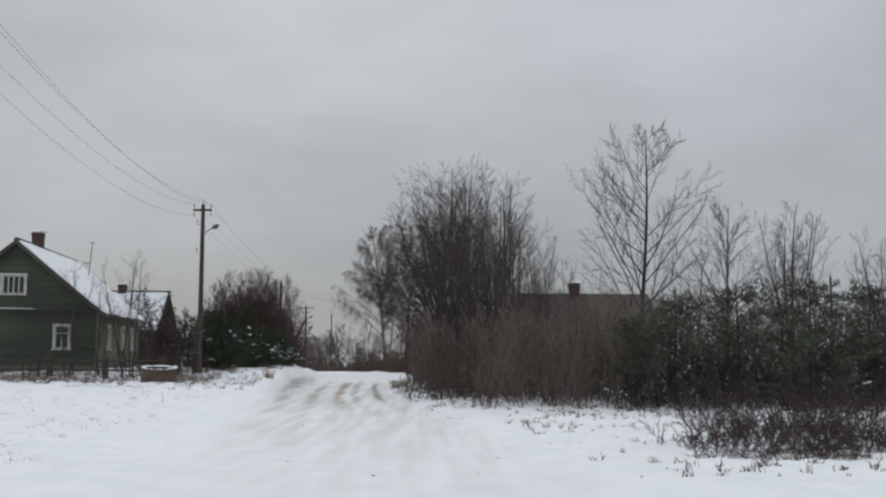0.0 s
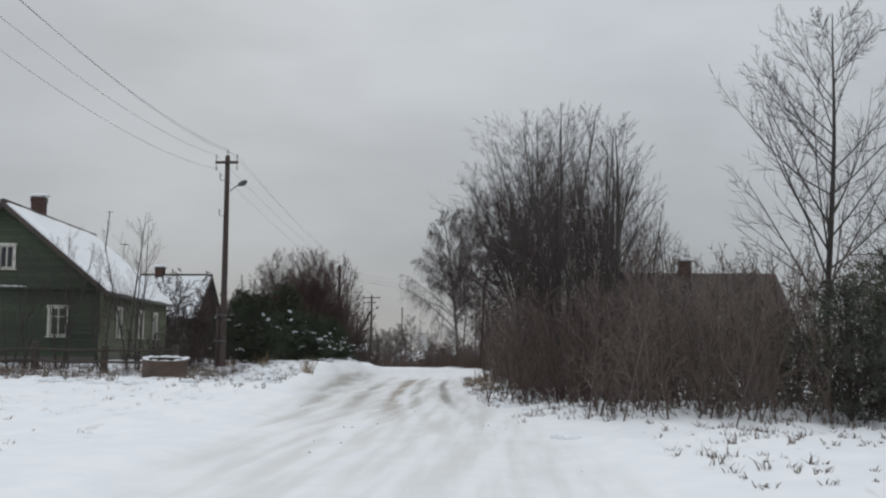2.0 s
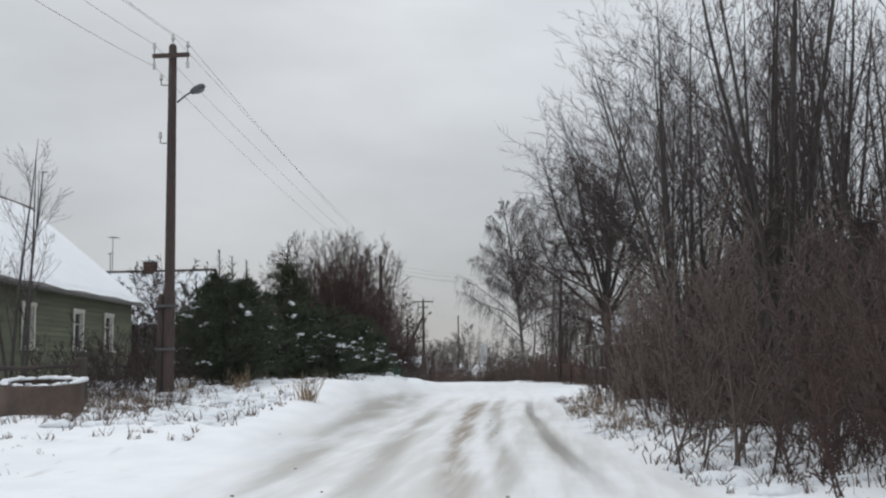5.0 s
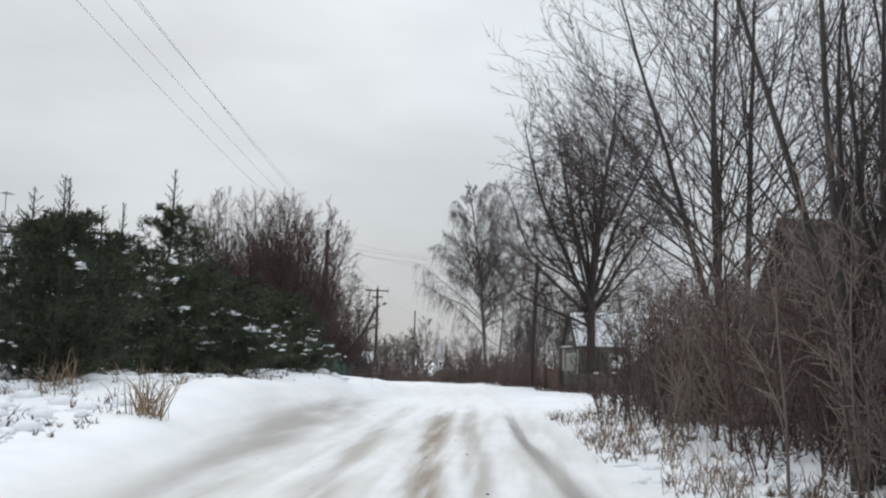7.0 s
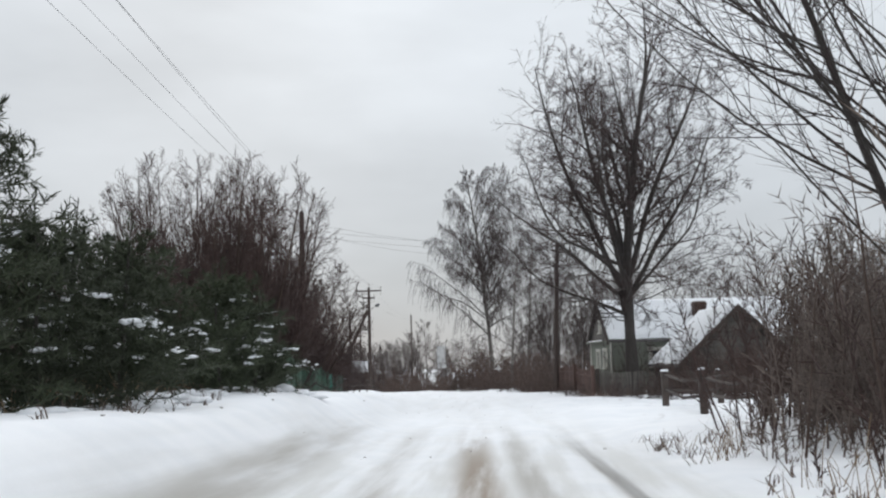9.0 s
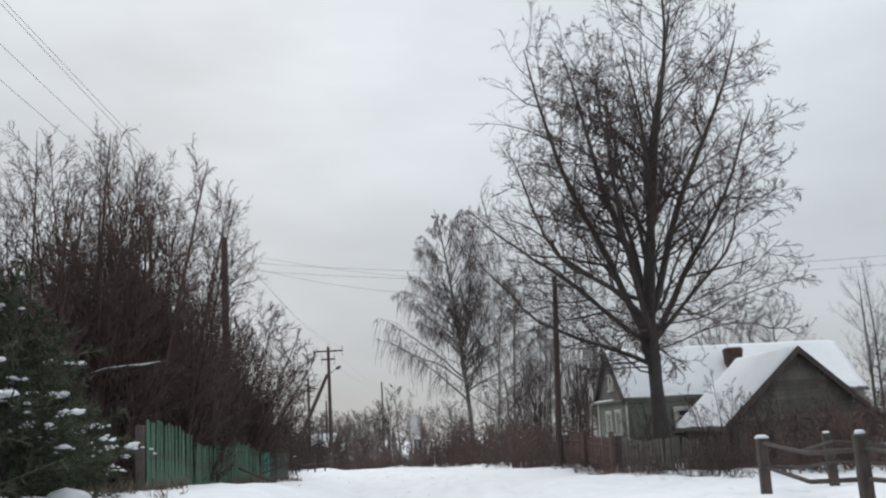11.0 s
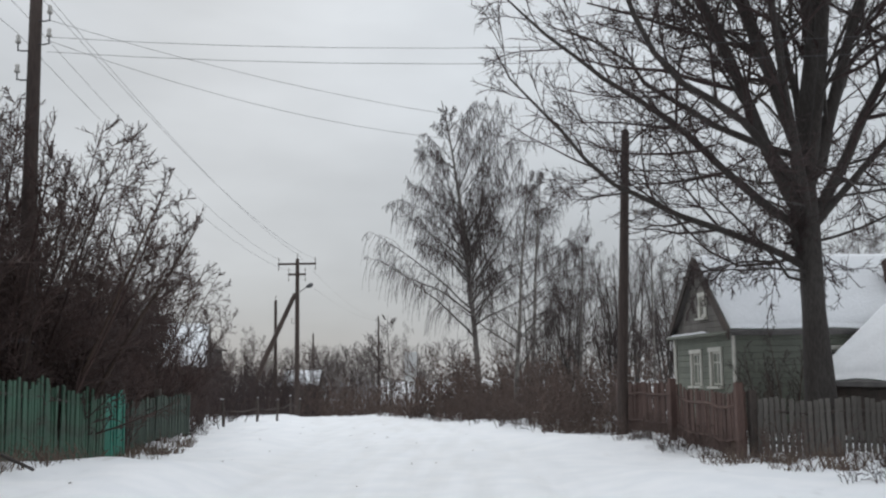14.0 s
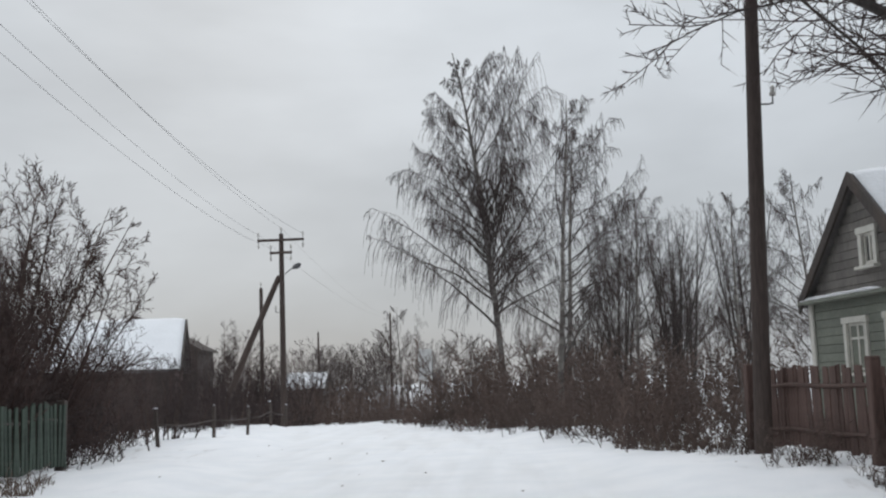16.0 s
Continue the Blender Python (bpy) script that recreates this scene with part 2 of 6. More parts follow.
def box(bm, lo, hi, bevel=0.0):
    """A box between two corners, with its edges taken off."""
    got = bmesh.ops.create_cube(bm, size=1.0)
    vs = got["verts"]
    c = [(a + b) / 2 for a, b in zip(lo, hi)]
    s = [abs(b - a) for a, b in zip(lo, hi)]
    for v in vs:
        v.co = Vector((v.co.x * s[0] + c[0], v.co.y * s[1] + c[1], v.co.z * s[2] + c[2]))
    if bevel:
        edges = list({e for v in vs for e in v.link_edges})
        bmesh.ops.bevel(bm, geom=edges, offset=bevel, segments=1, affect="EDGES")
    return bm


def boxes(*pairs, bevel=0.0):
    bm = bmesh.new()
    for lo, hi in pairs:
        box(bm, lo, hi, bevel)
    return bm


def tube_arrays(P, R, s):
    """Tapered tubes round polylines: P (B, n, 3), R (B, n)."""
    P, R = np.asarray(P, float), np.asarray(R, float)
    B, n, _ = P.shape
    t = np.gradient(P, axis=1)
    t /= np.linalg.norm(t, axis=2, keepdims=True) + 1e-9
    ref = np.where(np.abs(t[:, :1, 2:3]) > 0.9, np.array([1.0, 0, 0]), np.array([0, 0, 1.0]))
    a = np.cross(t, np.broadcast_to(ref, t.shape))
    a /= np.linalg.norm(a, axis=2, keepdims=True) + 1e-9
    b = np.cross(t, a)
    ang = np.arange(s) * 2 * np.pi / s
    ring = a[:, :, None] * np.cos(ang)[None, None, :, None] + b[:, :, None] * np.sin(ang)[None, None, :, None]
    v = P[:, :, None] + ring * R[:, :, None, None]
    i = np.arange(B * n * s).reshape(B, n, s)
    q = np.stack([i[:, :-1], np.roll(i, -1, 2)[:, :-1], np.roll(i, -1, 2)[:, 1:], i[:, 1:]], -1)
    return v.reshape(-1, 3), q.reshape(-1, 4)


def joined(groups):
    vs, qs, off = [], [], 0
    for v, q in groups:
        vs.append(v)
        qs.append(q + off)
        off += len(v)
    return np.concatenate(vs), np.concatenate(qs)


def twig_mesh(name, groups, mat, parent):
    """One mesh of many branches: groups of (points, radii, sides); straight twigs become three-sided cones."""
    vs, qs, ts, off = [], [], [], 0
    for P, R, s in groups:
        if P.shape[1] == 2:
            d = unit(P[:, 1] - P[:, 0])
            a = unit(np.cross(d, np.where(np.abs(d[:, 2:3]) > 0.9, np.array([1.0, 0, 0]), np.array([0, 0, 1.0]))))
            b = np.cross(d, a)
            ring = [P[:, 0] + (a * math.cos(k) + b * math.sin(k)) * R[:, :1] * 1.15 for k in (0, 2.094, 4.189)]
            v = np.stack(ring + [P[:, 1]], 1)
            i = np.arange(len(P))[:, None] * 4 + off
            ts.append(np.concatenate([i + np.array(k) for k in ((0, 1, 3), (1, 2, 3), (2, 0, 3))]))
        else:
            v, q = tube_arrays(P, R, s)
            qs.append(q + off)
        v = v.reshape(-1, 3)
        vs.append(v)
        off += len(v)
    return mesh_np(name, np.concatenate(vs), np.concatenate(qs) if qs else None, mat, parent, tris=np.concatenate(ts) if ts else None)


def tube(name, pts, radii, s, mat, parent=None, label=""):
    v, q = tube_arrays(np.array([pts]), np.array([radii]), s)
    n = len(pts)
    v = np.concatenate([v, [pts[0], pts[-1]]])
    caps = []
    for k in range(s):
        caps.append((len(v) - 2, (k + 1) % s, k))
        caps.append((len(v) - 1, (n - 1) * s + k, (n - 1) * s + (k + 1) % s))
    return mesh_np(name, v, q, mat, parent, label, tris=caps)


# ---------------------------------------------------------------- ground
def build_ground():
    xs = np.concatenate([np.geomspace(-1500, -46, 22), np.arange(-45, -16, 0.6), np.arange(-16, 6, 0.25), np.arange(6, 9, 0.5), np.arange(9, 40, 0.8), np.geomspace(41, 1500, 22)])
    ys = np.concatenate([np.linspace(-400, -32, 14), np.arange(-30, 4, 1.0), np.arange(4, 95, 0.36), np.arange(95, 105, 0.6), np.arange(105, 175, 0.8), np.geomspace(176, 3000, 30)])
    X, Y = np.meshgrid(xs, ys)
    Z = ground_z(X, Y)
    v = np.stack([X, Y, Z], -1).reshape(-1, 3)
    i = np.arange(len(v)).reshape(X.shape)
    q = np.stack([i[:-1, :-1], i[:-1, 1:], i[1:, 1:], i[1:, :-1]], -1).reshape(-1, 4)
    ob = mesh_np("ground", v, q, M_GROUND)
    at = ob.data.attributes.new("across", "FLOAT", "POINT")
    at.data.foreach_set("value", (X - soft(road_x, Y)).ravel().astype(np.float32))
    return tagged(ob, "snow-covered village ground with a rutted, sandy snow road", "ground", kind="structure")


def ground_material():
    m = bpy.data.materials.new("snowy_ground")
    m.use_nodes = True
    n, l = m.node_tree.nodes, m.node_tree.links
    b = n["Principled BSDF"]
    b.inputs["Roughness"].default_value = 0.7
    tc = n.new("ShaderNodeTexCoord")
    at = n.new("ShaderNodeAttribute")
    at.attribute_name = "across"
    sep = n.new("ShaderNodeSeparateXYZ")
    l.new(tc.outputs["Object"], sep.inputs[0])

    def math_node(op, a, bb=None):
        k = n.new("ShaderNodeMath")
        k.operation = op
        for s, val in zip(k.inputs, (a, bb)):
            if val is None:
                continue
            if isinstance(val, (int, float)):
                s.default_value = val
            else:
                l.new(val, s)
        return k.outputs[0]

    def noise_tex(scale, detail=4.0, stretch=(1, 1, 1)):
        mp = n.new("ShaderNodeMapping")
        mp.inputs["Scale"].default_value = stretch
        l.new(tc.outputs["Object"], mp.inputs["Vector"])
        t = n.new("ShaderNodeTexNoise")
        t.inputs["Scale"].default_value, t.inputs["Detail"].default_value = scale, detail
        l.new(mp.outputs["Vector"], t.inputs["Vector"])
        return t.outputs["Fac"]

    def range_node(v, a, bb, c=0.0, d=1.0, smooth=True):
        k = n.new("ShaderNodeMapRange")
        if smooth:
            k.interpolation_type = "SMOOTHSTEP"
        for s, val in zip(("From Min", "From Max", "To Min", "To Max"), (a, bb, c, d)):
            k.inputs[s].default_value = val
        l.new(v, k.inputs["Value"])
        return k.outputs["Result"]

    along = noise_tex(0.5, 3.0, (1, 0.18, 1))
    grit = noise_tex(3.0, 6.0, (1, 0.35, 1))
    drag = noise_tex(2.6, 5.0, (1, 0.07, 1))
    fine = noise_tex(26.0, 3.0)
    lumps = noise_tex(1.3, 5.0)
    u = math_node("ADD", at.outputs["Fac"], math_node("MULTIPLY", math_node("SUBTRACT", along, 0.5), 0.3))

    def strip(centre, width):
        d = math_node("ABSOLUTE", math_node("SUBTRACT", u, centre))
        return range_node(d, 0.05, width, 1.0, 0.0)

    # the sandy strip and the ruts show only on the middle stretch, where snow is worn thin
    worn = math_node("MULTIPLY", range_node(sep.outputs["Y"], 30, 47), range_node(sep.outputs["Y"], 59, 73, 1.0, 0.06))
    sand = math_node("MULTIPLY", strip(0.1, 0.42), range_node(drag, 0.25, 0.6))
    ruts = math_node("MAXIMUM", math_node("MAXIMUM", strip(-1.05, 0.4), strip(0.75, 0.3)), math_node("MAXIMUM", strip(1.8, 0.28), strip(-2.2, 0.42)))
    ruts = math_node("MULTIPLY", ruts, range_node(drag, 0.3, 0.66, 0.3, 1.0))
    lane = math_node("MULTIPLY", range_node(math_node("ABSOLUTE", u), 2.2, 3.2, 1.0, 0.0), range_node(drag, 0.35, 0.68, 0.15, 0.8))

    def mix(fac, a, c):
        k = n.new("ShaderNodeMix")
        k.data_type = "RGBA"
        l.new(fac, k.inputs["Factor"])
        if isinstance(a, tuple):
            k.inputs["A"].default_value = (*a, 1)
        else:
            l.new(a, k.inputs["A"])
        k.inputs["B"].default_value = (*c, 1)
        return k.outputs["Result"]

    col = mix(range_node(lumps, 0.3, 0.7), (0.83, 0.845, 0.87), (0.9, 0.905, 0.92))
    col = mix(math_node("MULTIPLY", lane, math_node("MULTIPLY", range_node(sep.outputs["Y"], 10, 34, 0.25, 1.0), range_node(sep.outputs["Y"], 58, 72, 1.0, 0.22))), col, (0.6, 0.59, 0.56))
    col = mix(math_node("MULTIPLY", ruts, worn), col, (0.42, 0.4, 0.37))
    col = mix(math_node("MULTIPLY", math_node("MULTIPLY", sand, worn), 0.95), col, (0.235, 0.175, 0.12))
    # the frozen wheel rut at the road's edge is bare and dark
    edge = math_node("MULTIPLY", strip(1.8, 0.17), math_node("MULTIPLY", range_node(sep.outputs["Y"], 38, 46), range_node(sep.outputs["Y"], 60, 72, 1.0, 0.0)))
    col = mix(math_node("MULTIPLY", edge, range_node(along, 0.3, 0.6, 0.2, 0.6)), col, (0.17, 0.16, 0.15))
    # earth and dead grass showing through on the rough verges
    verge = math_node("MULTIPLY", range_node(math_node("ABSOLUTE", at.outputs["Fac"]), 3.0, 4.6), range_node(grit, 0.6, 0.74))
    col = mix(math_node("MULTIPLY", verge, 0.28), col, (0.2, 0.16, 0.12))
    l.new(col, b.inputs["Base Color"])
    h = math_node("ADD", math_node("MULTIPLY", lumps, 0.7), math_node("MULTIPLY", fine, 0.12))
    h = math_node("ADD", h, math_node("MULTIPLY", grit, 0.25))
    bp = n.new("ShaderNodeBump")
    bp.inputs["Strength"].default_value, bp.inputs["Distance"].default_value = 0.6, 0.08
    l.new(h, bp.inputs["Height"])
    l.new(bp.outputs["Normal"], b.inputs["Normal"])
    return m


M_GROUND = ground_material()
build_ground()


# ---------------------------------------------------------------- trees
def unit(v):
    return v / (np.linalg.norm(v, axis=-1, keepdims=True) + 1e-9)


def stems(rng, heights, radii, leans, n=8, spread=0.0, wig=0.05, up=0.25):
    """First branches, from the ground: one row each."""
    B = len(heights)
    d = unit(np.stack([leans[:, 0], leans[:, 1], np.ones(B)], 1))
    p = np.stack([*np.clip(rng.normal(0, spread, (2, B)), -1.5 * spread, 1.5 * spread), np.full(B, -0.15)], 1)
    pts = [p]
    for k in range(n - 1):
        d = unit(d + rng.normal(0, wig, (B, 3)) + np.array([0, 0, up / n]))
        p = p + d * (heights / (n - 1))[:, None]
        pts.append(p)
    P = np.stack(pts, 1)
    f = np.linspace(1, 0, n)[None]
    return P, radii[:, None] * (0.12 + 0.88 * f ** 0.85), heights


def kids(rng, par, k, t0=0.25, t1=1.0, ang=(35, 60), ratio=(0.4, 0.6), fall=0.6, up=0.3, n=5, wig=0.12, thin=0.55, tip=0.25, least=0.004, flat=0.0, power=1.0):
    """k branches on each branch of par, leaving it at t0 to t1 of its length."""
    P, R, L = par
    B, m, _ = P.shape
    who = np.repeat(np.arange(B), k)
    t = t0 + (t1 - t0) * ((np.tile(np.arange(k), B) + rng.random(B * k)) / k)
    f = t * (m - 1)
    i = np.minimum(f.astype(int), m - 2)
    w = (f - i)[:, None]
    p = P[who, i] * (1 - w) + P[who, i + 1] * w
    r = R[who, i] * (1 - w[:, 0]) + R[who, i + 1] * w[:, 0]
    tan = unit(P[who, i + 1] - P[who, i])
    az = rng.normal(size=(B * k, 3))
    az[:, 2] *= 1 - flat
    perp = unit(az - (az * tan).sum(1, keepdims=True) * tan)
    a = np.radians(rng.uniform(ang[0], ang[1], B * k))[:, None]
    d = unit(np.cos(a) * tan + np.sin(a) * perp)
    ln = L[who] * rng.uniform(ratio[0], ratio[1], B * k) * (1 - fall * ((t - t0) / max(t1 - t0, 1e-6)) ** power)
    pts = [p]
    for s in range(n - 1):
        d = unit(d + rng.normal(0, wig, d.shape) + np.array([0, 0, up / n]))
        p = p + d * (ln / (n - 1))[:, None]
        pts.append(p)
    Q = np.stack(pts, 1)
    r0 = np.maximum(np.minimum(r * thin, ln * 0.03), least)
    fl = np.linspace(1, tip, n)[None]
    return Q, np.maximum(r0[:, None] * fl, least * 0.7), ln


def tree_meshes(name, levels, sides, mats, label, category, cut):
    """A tree as an Empty with its trunk or trunks, each of its limbs, and its crown of twigs. cut: the levels at which limbs and crown begin."""
    root = thing(name)
    tagged(root, label, category, {"bare_tree": "bare trees by the road", "birch_tree": "birches down the road"}.get(name, ""))
    for i, ((P, R, L), s) in enumerate(list(zip(levels, sides))[:cut[1]]):
        for k in range(len(P)):
            v, q = tube_arrays(P[k:k + 1], R[k:k + 1], s)
            mesh_np("trunk" if i < cut[0] else "limb", v, q, mats[0 if i < cut[0] else 1], root)
    tagged(twig_mesh("crown", [(P, R, s) for (P, R, L), s in list(zip(levels, sides))[cut[1]:]], mats[2], root), kind="stuff")
    return root


def place(ob, x, y, turn=0.0, size=1.0, sink=0.05, tall=1.0):
    """Sets a tree or shrub on the ground."""
    ob.matrix_world = Matrix.Translation((x, y, gz(x, y) - sink)) @ Matrix.Rotation(radians(turn), 4, "Z") @ Matrix.Diagonal((size, size, size * tall, 1))
    return ob


def again(ob, x, y, turn=0.0, size=1.0, sink=0.05, tall=1.0):
    c = copy_thing(ob, Matrix.Identity(4))
    return place(c, x, y, turn, size, sink, tall)


def within(br, mid, rad):
    """Branches shortened to end inside a rounded crown: an ellipsoid with its middle and half sizes."""
    P, R, L = br
    mid, rad = np.asarray(mid, float), np.asarray(rad, float)
    s, e = (P[:, 0] - mid) / rad, (P[:, -1] - P[:, 0]) / rad
    qa, qb, qc = (e * e).sum(1) + 1e-9, 2 * (s * e).sum(1), (s * s).sum(1) - 1
    k = (-qb + np.sqrt(np.maximum(qb * qb - 4 * qa * qc, 0))) / (2 * qa)
    k = np.clip(np.where(qc > 0, 0.12, k), 0.12, 1.0)
    return P[:, :1] + (P - P[:, :1]) * k[:, None, None], R, L * k


def slim_tree(seed, height, label, stems_n=1, lean=0.05, mats=None, dense=1.0, wide=1.0, tw=0.0052, fork=5, ang=(30, 52), t0=0.2):
    """A bare tree of the hedgerow: straight upright stems, branches that leave them at a sharp angle, fine twigs to the tips."""
    rng = np.random.default_rng(seed)
    h = height * rng.uniform(0.72, 1.0, stems_n)
    h[0] = height
    le = np.clip(rng.normal(0, lean + 0.05 * (stems_n > 1), (stems_n, 2)), -0.2, 0.2)
    a = stems(rng, h, (0.0105 if stems_n == 1 else 0.0078) * h, le, 10, 0.3 * (stems_n > 1), 0.022)
    wide_r = height * (0.26 * wide + 0.6 * lean + 0.06 * (stems_n > 1))
    mid, rad = (0, 0, height * 0.56), (wide_r, wide_r, height * 0.47)
    b = within(kids(rng, a, int((19 if stems_n == 1 else 14) * dense), t0, 0.97, ang, (0.3 * wide, 0.46 * wide), 0.72, 0.42, 6, 0.045, 0.4, 0.2, power=1.2), mid, rad)
    c = within(kids(rng, b, 9, 0.15, 1.0, (26, 48), (0.3, 0.5), 0.55, 0.28, 3, 0.07, 0.55, 0.3, 0.0045), mid, np.array(rad) * 1.1)
    d = kids(rng, c, fork, 0.12, 1.0, (24, 50), (0.35, 0.6), 0.4, 0.2, 2, 0.1, 0.7, 0.4, tw)
    return tree_meshes("bare_tree", [a, b, c, d], (8, 5, 3, 3), mats or (M_BARK, M_BARK, M_TWIG), label, "tree", (1, 2))


def oak_tree(seed):
    """A tall oak: a stout trunk that forks low, upright leaders, crooked side limbs that arch out into a rounded crown."""
    rng = np.random.default_rng(seed)
    mid, rad = (-0.1, 0, 10.4), np.array((5.7, 5.7, 6.9))
    skirt = (-0.4, 0.2, 6.8), np.array((6.1, 6.1, 4.4))
    a = stems(rng, np.array([5.8]), np.array([0.36]), np.array([[0.0, 0.02]]), 9, 0, 0.02)
    a[1][:] = np.maximum(a[1], 0.22)
    ts = np.array([[-0.78, 0.1], [-0.46, -0.2], [-0.2, 0.25], [0.04, -0.08], [0.2, 0.22], [0.44, -0.15], [0.74, 0.1], [-0.1, 0.62], [0.12, -0.6], [0.42, 0.5], [-0.4, -0.52]])
    hs = np.array([9.6, 10.8, 11.6, 12.2, 11.8, 10.8, 9.8, 9.8, 9.6, 9.4, 9.6])
    P, R, L = stems(rng, hs, np.array([0.13, 0.14, 0.14, 0.16, 0.14, 0.14, 0.125, 0.11, 0.11, 0.1, 0.1]), ts, 12, 0.0, 0.055, 0.62)
    P = P - P[:, :1] + a[0][0, [5, 6, 8, 8, 7, 7, 6, 8, 7, 8, 6]][:, None]
    b = within((P, R, L), mid, rad)
    # long arms that reach out low over the road and the yard
    P, R, L = stems(rng, np.array([8.6, 8.4, 8.2, 8.2, 7.6, 7.4]), np.array([0.095, 0.09, 0.08, 0.08, 0.08, 0.075]),
                    np.array([[-1.5, 0.15], [-1.2, -0.7], [-1.9, -0.35], [-1.3, 0.9], [1.3, -0.2], [1.2, 0.7]]), 12, 0.0, 0.13, 0.35)
    P = P - P[:, :1] + a[0][0, [6, 7, 5, 8, 6, 7]][:, None]
    arms = within((P, R, L), (-0.3, 0, 8.0), np.array((5.8, 5.7, 5.6)))
    low = within(kids(rng, a, 12, 0.58, 0.98, (64, 100), (0.95, 1.3), 0.0, 0.0, 11, 0.17, 0.14), *skirt)
    side = within(kids(rng, b, 8, 0.12, 0.85, (32, 58), (0.36, 0.58), 0.42, 0.3, 8, 0.13, 0.34), mid, rad)
    fine = []
    for par, k, m, r in ((b, 12, mid, rad), (arms, 15, (-0.3, 0, 8.0), np.array((5.8, 5.7, 5.6))), (low, 14, skirt[0], skirt[1]), (side, 10, mid, rad)):
        c = within(kids(rng, par, k, 0.2, 1.0, (30, 60), (0.2, 0.36), 0.35, 0.2, 5, 0.18, 0.48, 0.3, 0.011), m, r * 1.03)
        d = within(kids(rng, c, 6, 0.15, 1.0, (28, 58), (0.36, 0.62), 0.4, 0.12, 3, 0.2, 0.6, 0.35, 0.0088), m, r * 1.1)
        fine += [(c, 4), (d, 3), (kids(rng, d, 5, 0.15, 1.0, (26, 56), (0.42, 0.75), 0.4, 0.1, 2, 0.15, 0.7, 0.4, 0.0074), 3)]
    return tree_meshes("oak_tree", [a, b, arms, low, side] + [f for f, _ in fine], [14, 9, 8, 7, 6] + [n for _, n in fine], (M_BARK, M_BARK, M_TWIG),
                       "large bare oak with a thick trunk and rounded crown", "tree", (1, 5))


def birch_tree(seed, height, label="slender bare birch leaning over the hedge", rad=0.010, n=15, hang=0.006):
    """A young birch: thin limbs that rise and arch over, with twigs hanging from their outer halves."""
    rng = np.random.default_rng(seed)
    mid, size = (0, 0, height * 0.55), (height * 0.3, height * 0.3, height * 0.47)
    a = stems(rng, np.array([height]), np.array([rad * height]), np.array([[0.02, 0.0]]), 12, 0, 0.02)
    b = within(kids(rng, a, n, 0.2, 0.97, (36, 64), (0.36, 0.56), 0.74, 0.1, 8, 0.09, 0.42, 0.16, power=1.5), mid, size)
    c = within(kids(rng, b, 10, 0.22, 1.0, (28, 62), (0.16, 0.32), 0.25, -0.4, 4, 0.16, 0.5, 0.35, 0.01), mid, np.array(size) * 1.08)
    d = kids(rng, c, 8, 0.2, 1.0, (20, 60), (0.45, 0.95), 0.3, -4.5, 3, 0.07, 0.6, 0.5, hang)
    e = kids(rng, b, 24, 0.35, 1.0, (20, 60), (0.14, 0.42), 0.2, -6.0, 4, 0.05, 0.4, 0.5, hang)
    return tree_meshes("birch_tree", [a, b, c, d, e], (10, 6, 4, 3, 3), (M_BIRCH, M_BARK, M_TWIG), label, "tree", (1, 2))


def old_birch(seed, hang=0.0115):
    """An old weeping birch: steep upper limbs under a rounded head, long low limbs on one side, curtains of thin twigs."""
    rng = np.random.default_rng(seed)
    head = (0.3, 0, 13.2), np.array((4.9, 4.9, 7.2))
    skirt = (-1.7, 0, 8.8), np.array((5.9, 5.4, 6.0))
    a = stems(rng, np.array([20.2]), np.array([0.21]), np.array([[0.03, 0.0]]), 14, 0, 0.035)
    up = within(kids(rng, a, 34, 0.38, 0.97, (28, 52), (0.36, 0.5), 0.5, -0.1, 9, 0.07, 0.42, 0.16, power=1.3), *head)
    low = within(kids(rng, a, 32, 0.24, 0.6, (36, 58), (0.42, 0.58), 0.25, -0.25, 9, 0.09, 0.4, 0.16), *skirt)
    rest = []
    for b, (m, r) in ((up, head), (low, skirt)):
        c = within(kids(rng, b, 9, 0.2, 1.0, (26, 52), (0.2, 0.36), 0.3, -0.5, 5, 0.12, 0.5, 0.35, 0.011), m, r * 1.05)
        d = kids(rng, c, 9, 0.2, 1.0, (20, 60), (0.4, 0.9), 0.3, -4.5, 3, 0.07, 0.6, 0.5, hang)
        e = kids(rng, b, 26, 0.4, 1.0, (20, 60), (0.12, 0.36), 0.2, -6.0, 4, 0.05, 0.4, 0.5, hang)
        rest += [(c, 4), (d, 3), (e, 3)]
    return tree_meshes("birch_tree", [a, up, low] + [f for f, _ in rest], [10, 6, 6] + [n for _, n in rest], (M_BIRCH, M_BARK, M_TWIG),
                       "tall bare weeping birch with hanging twigs", "tree", (1, 3))


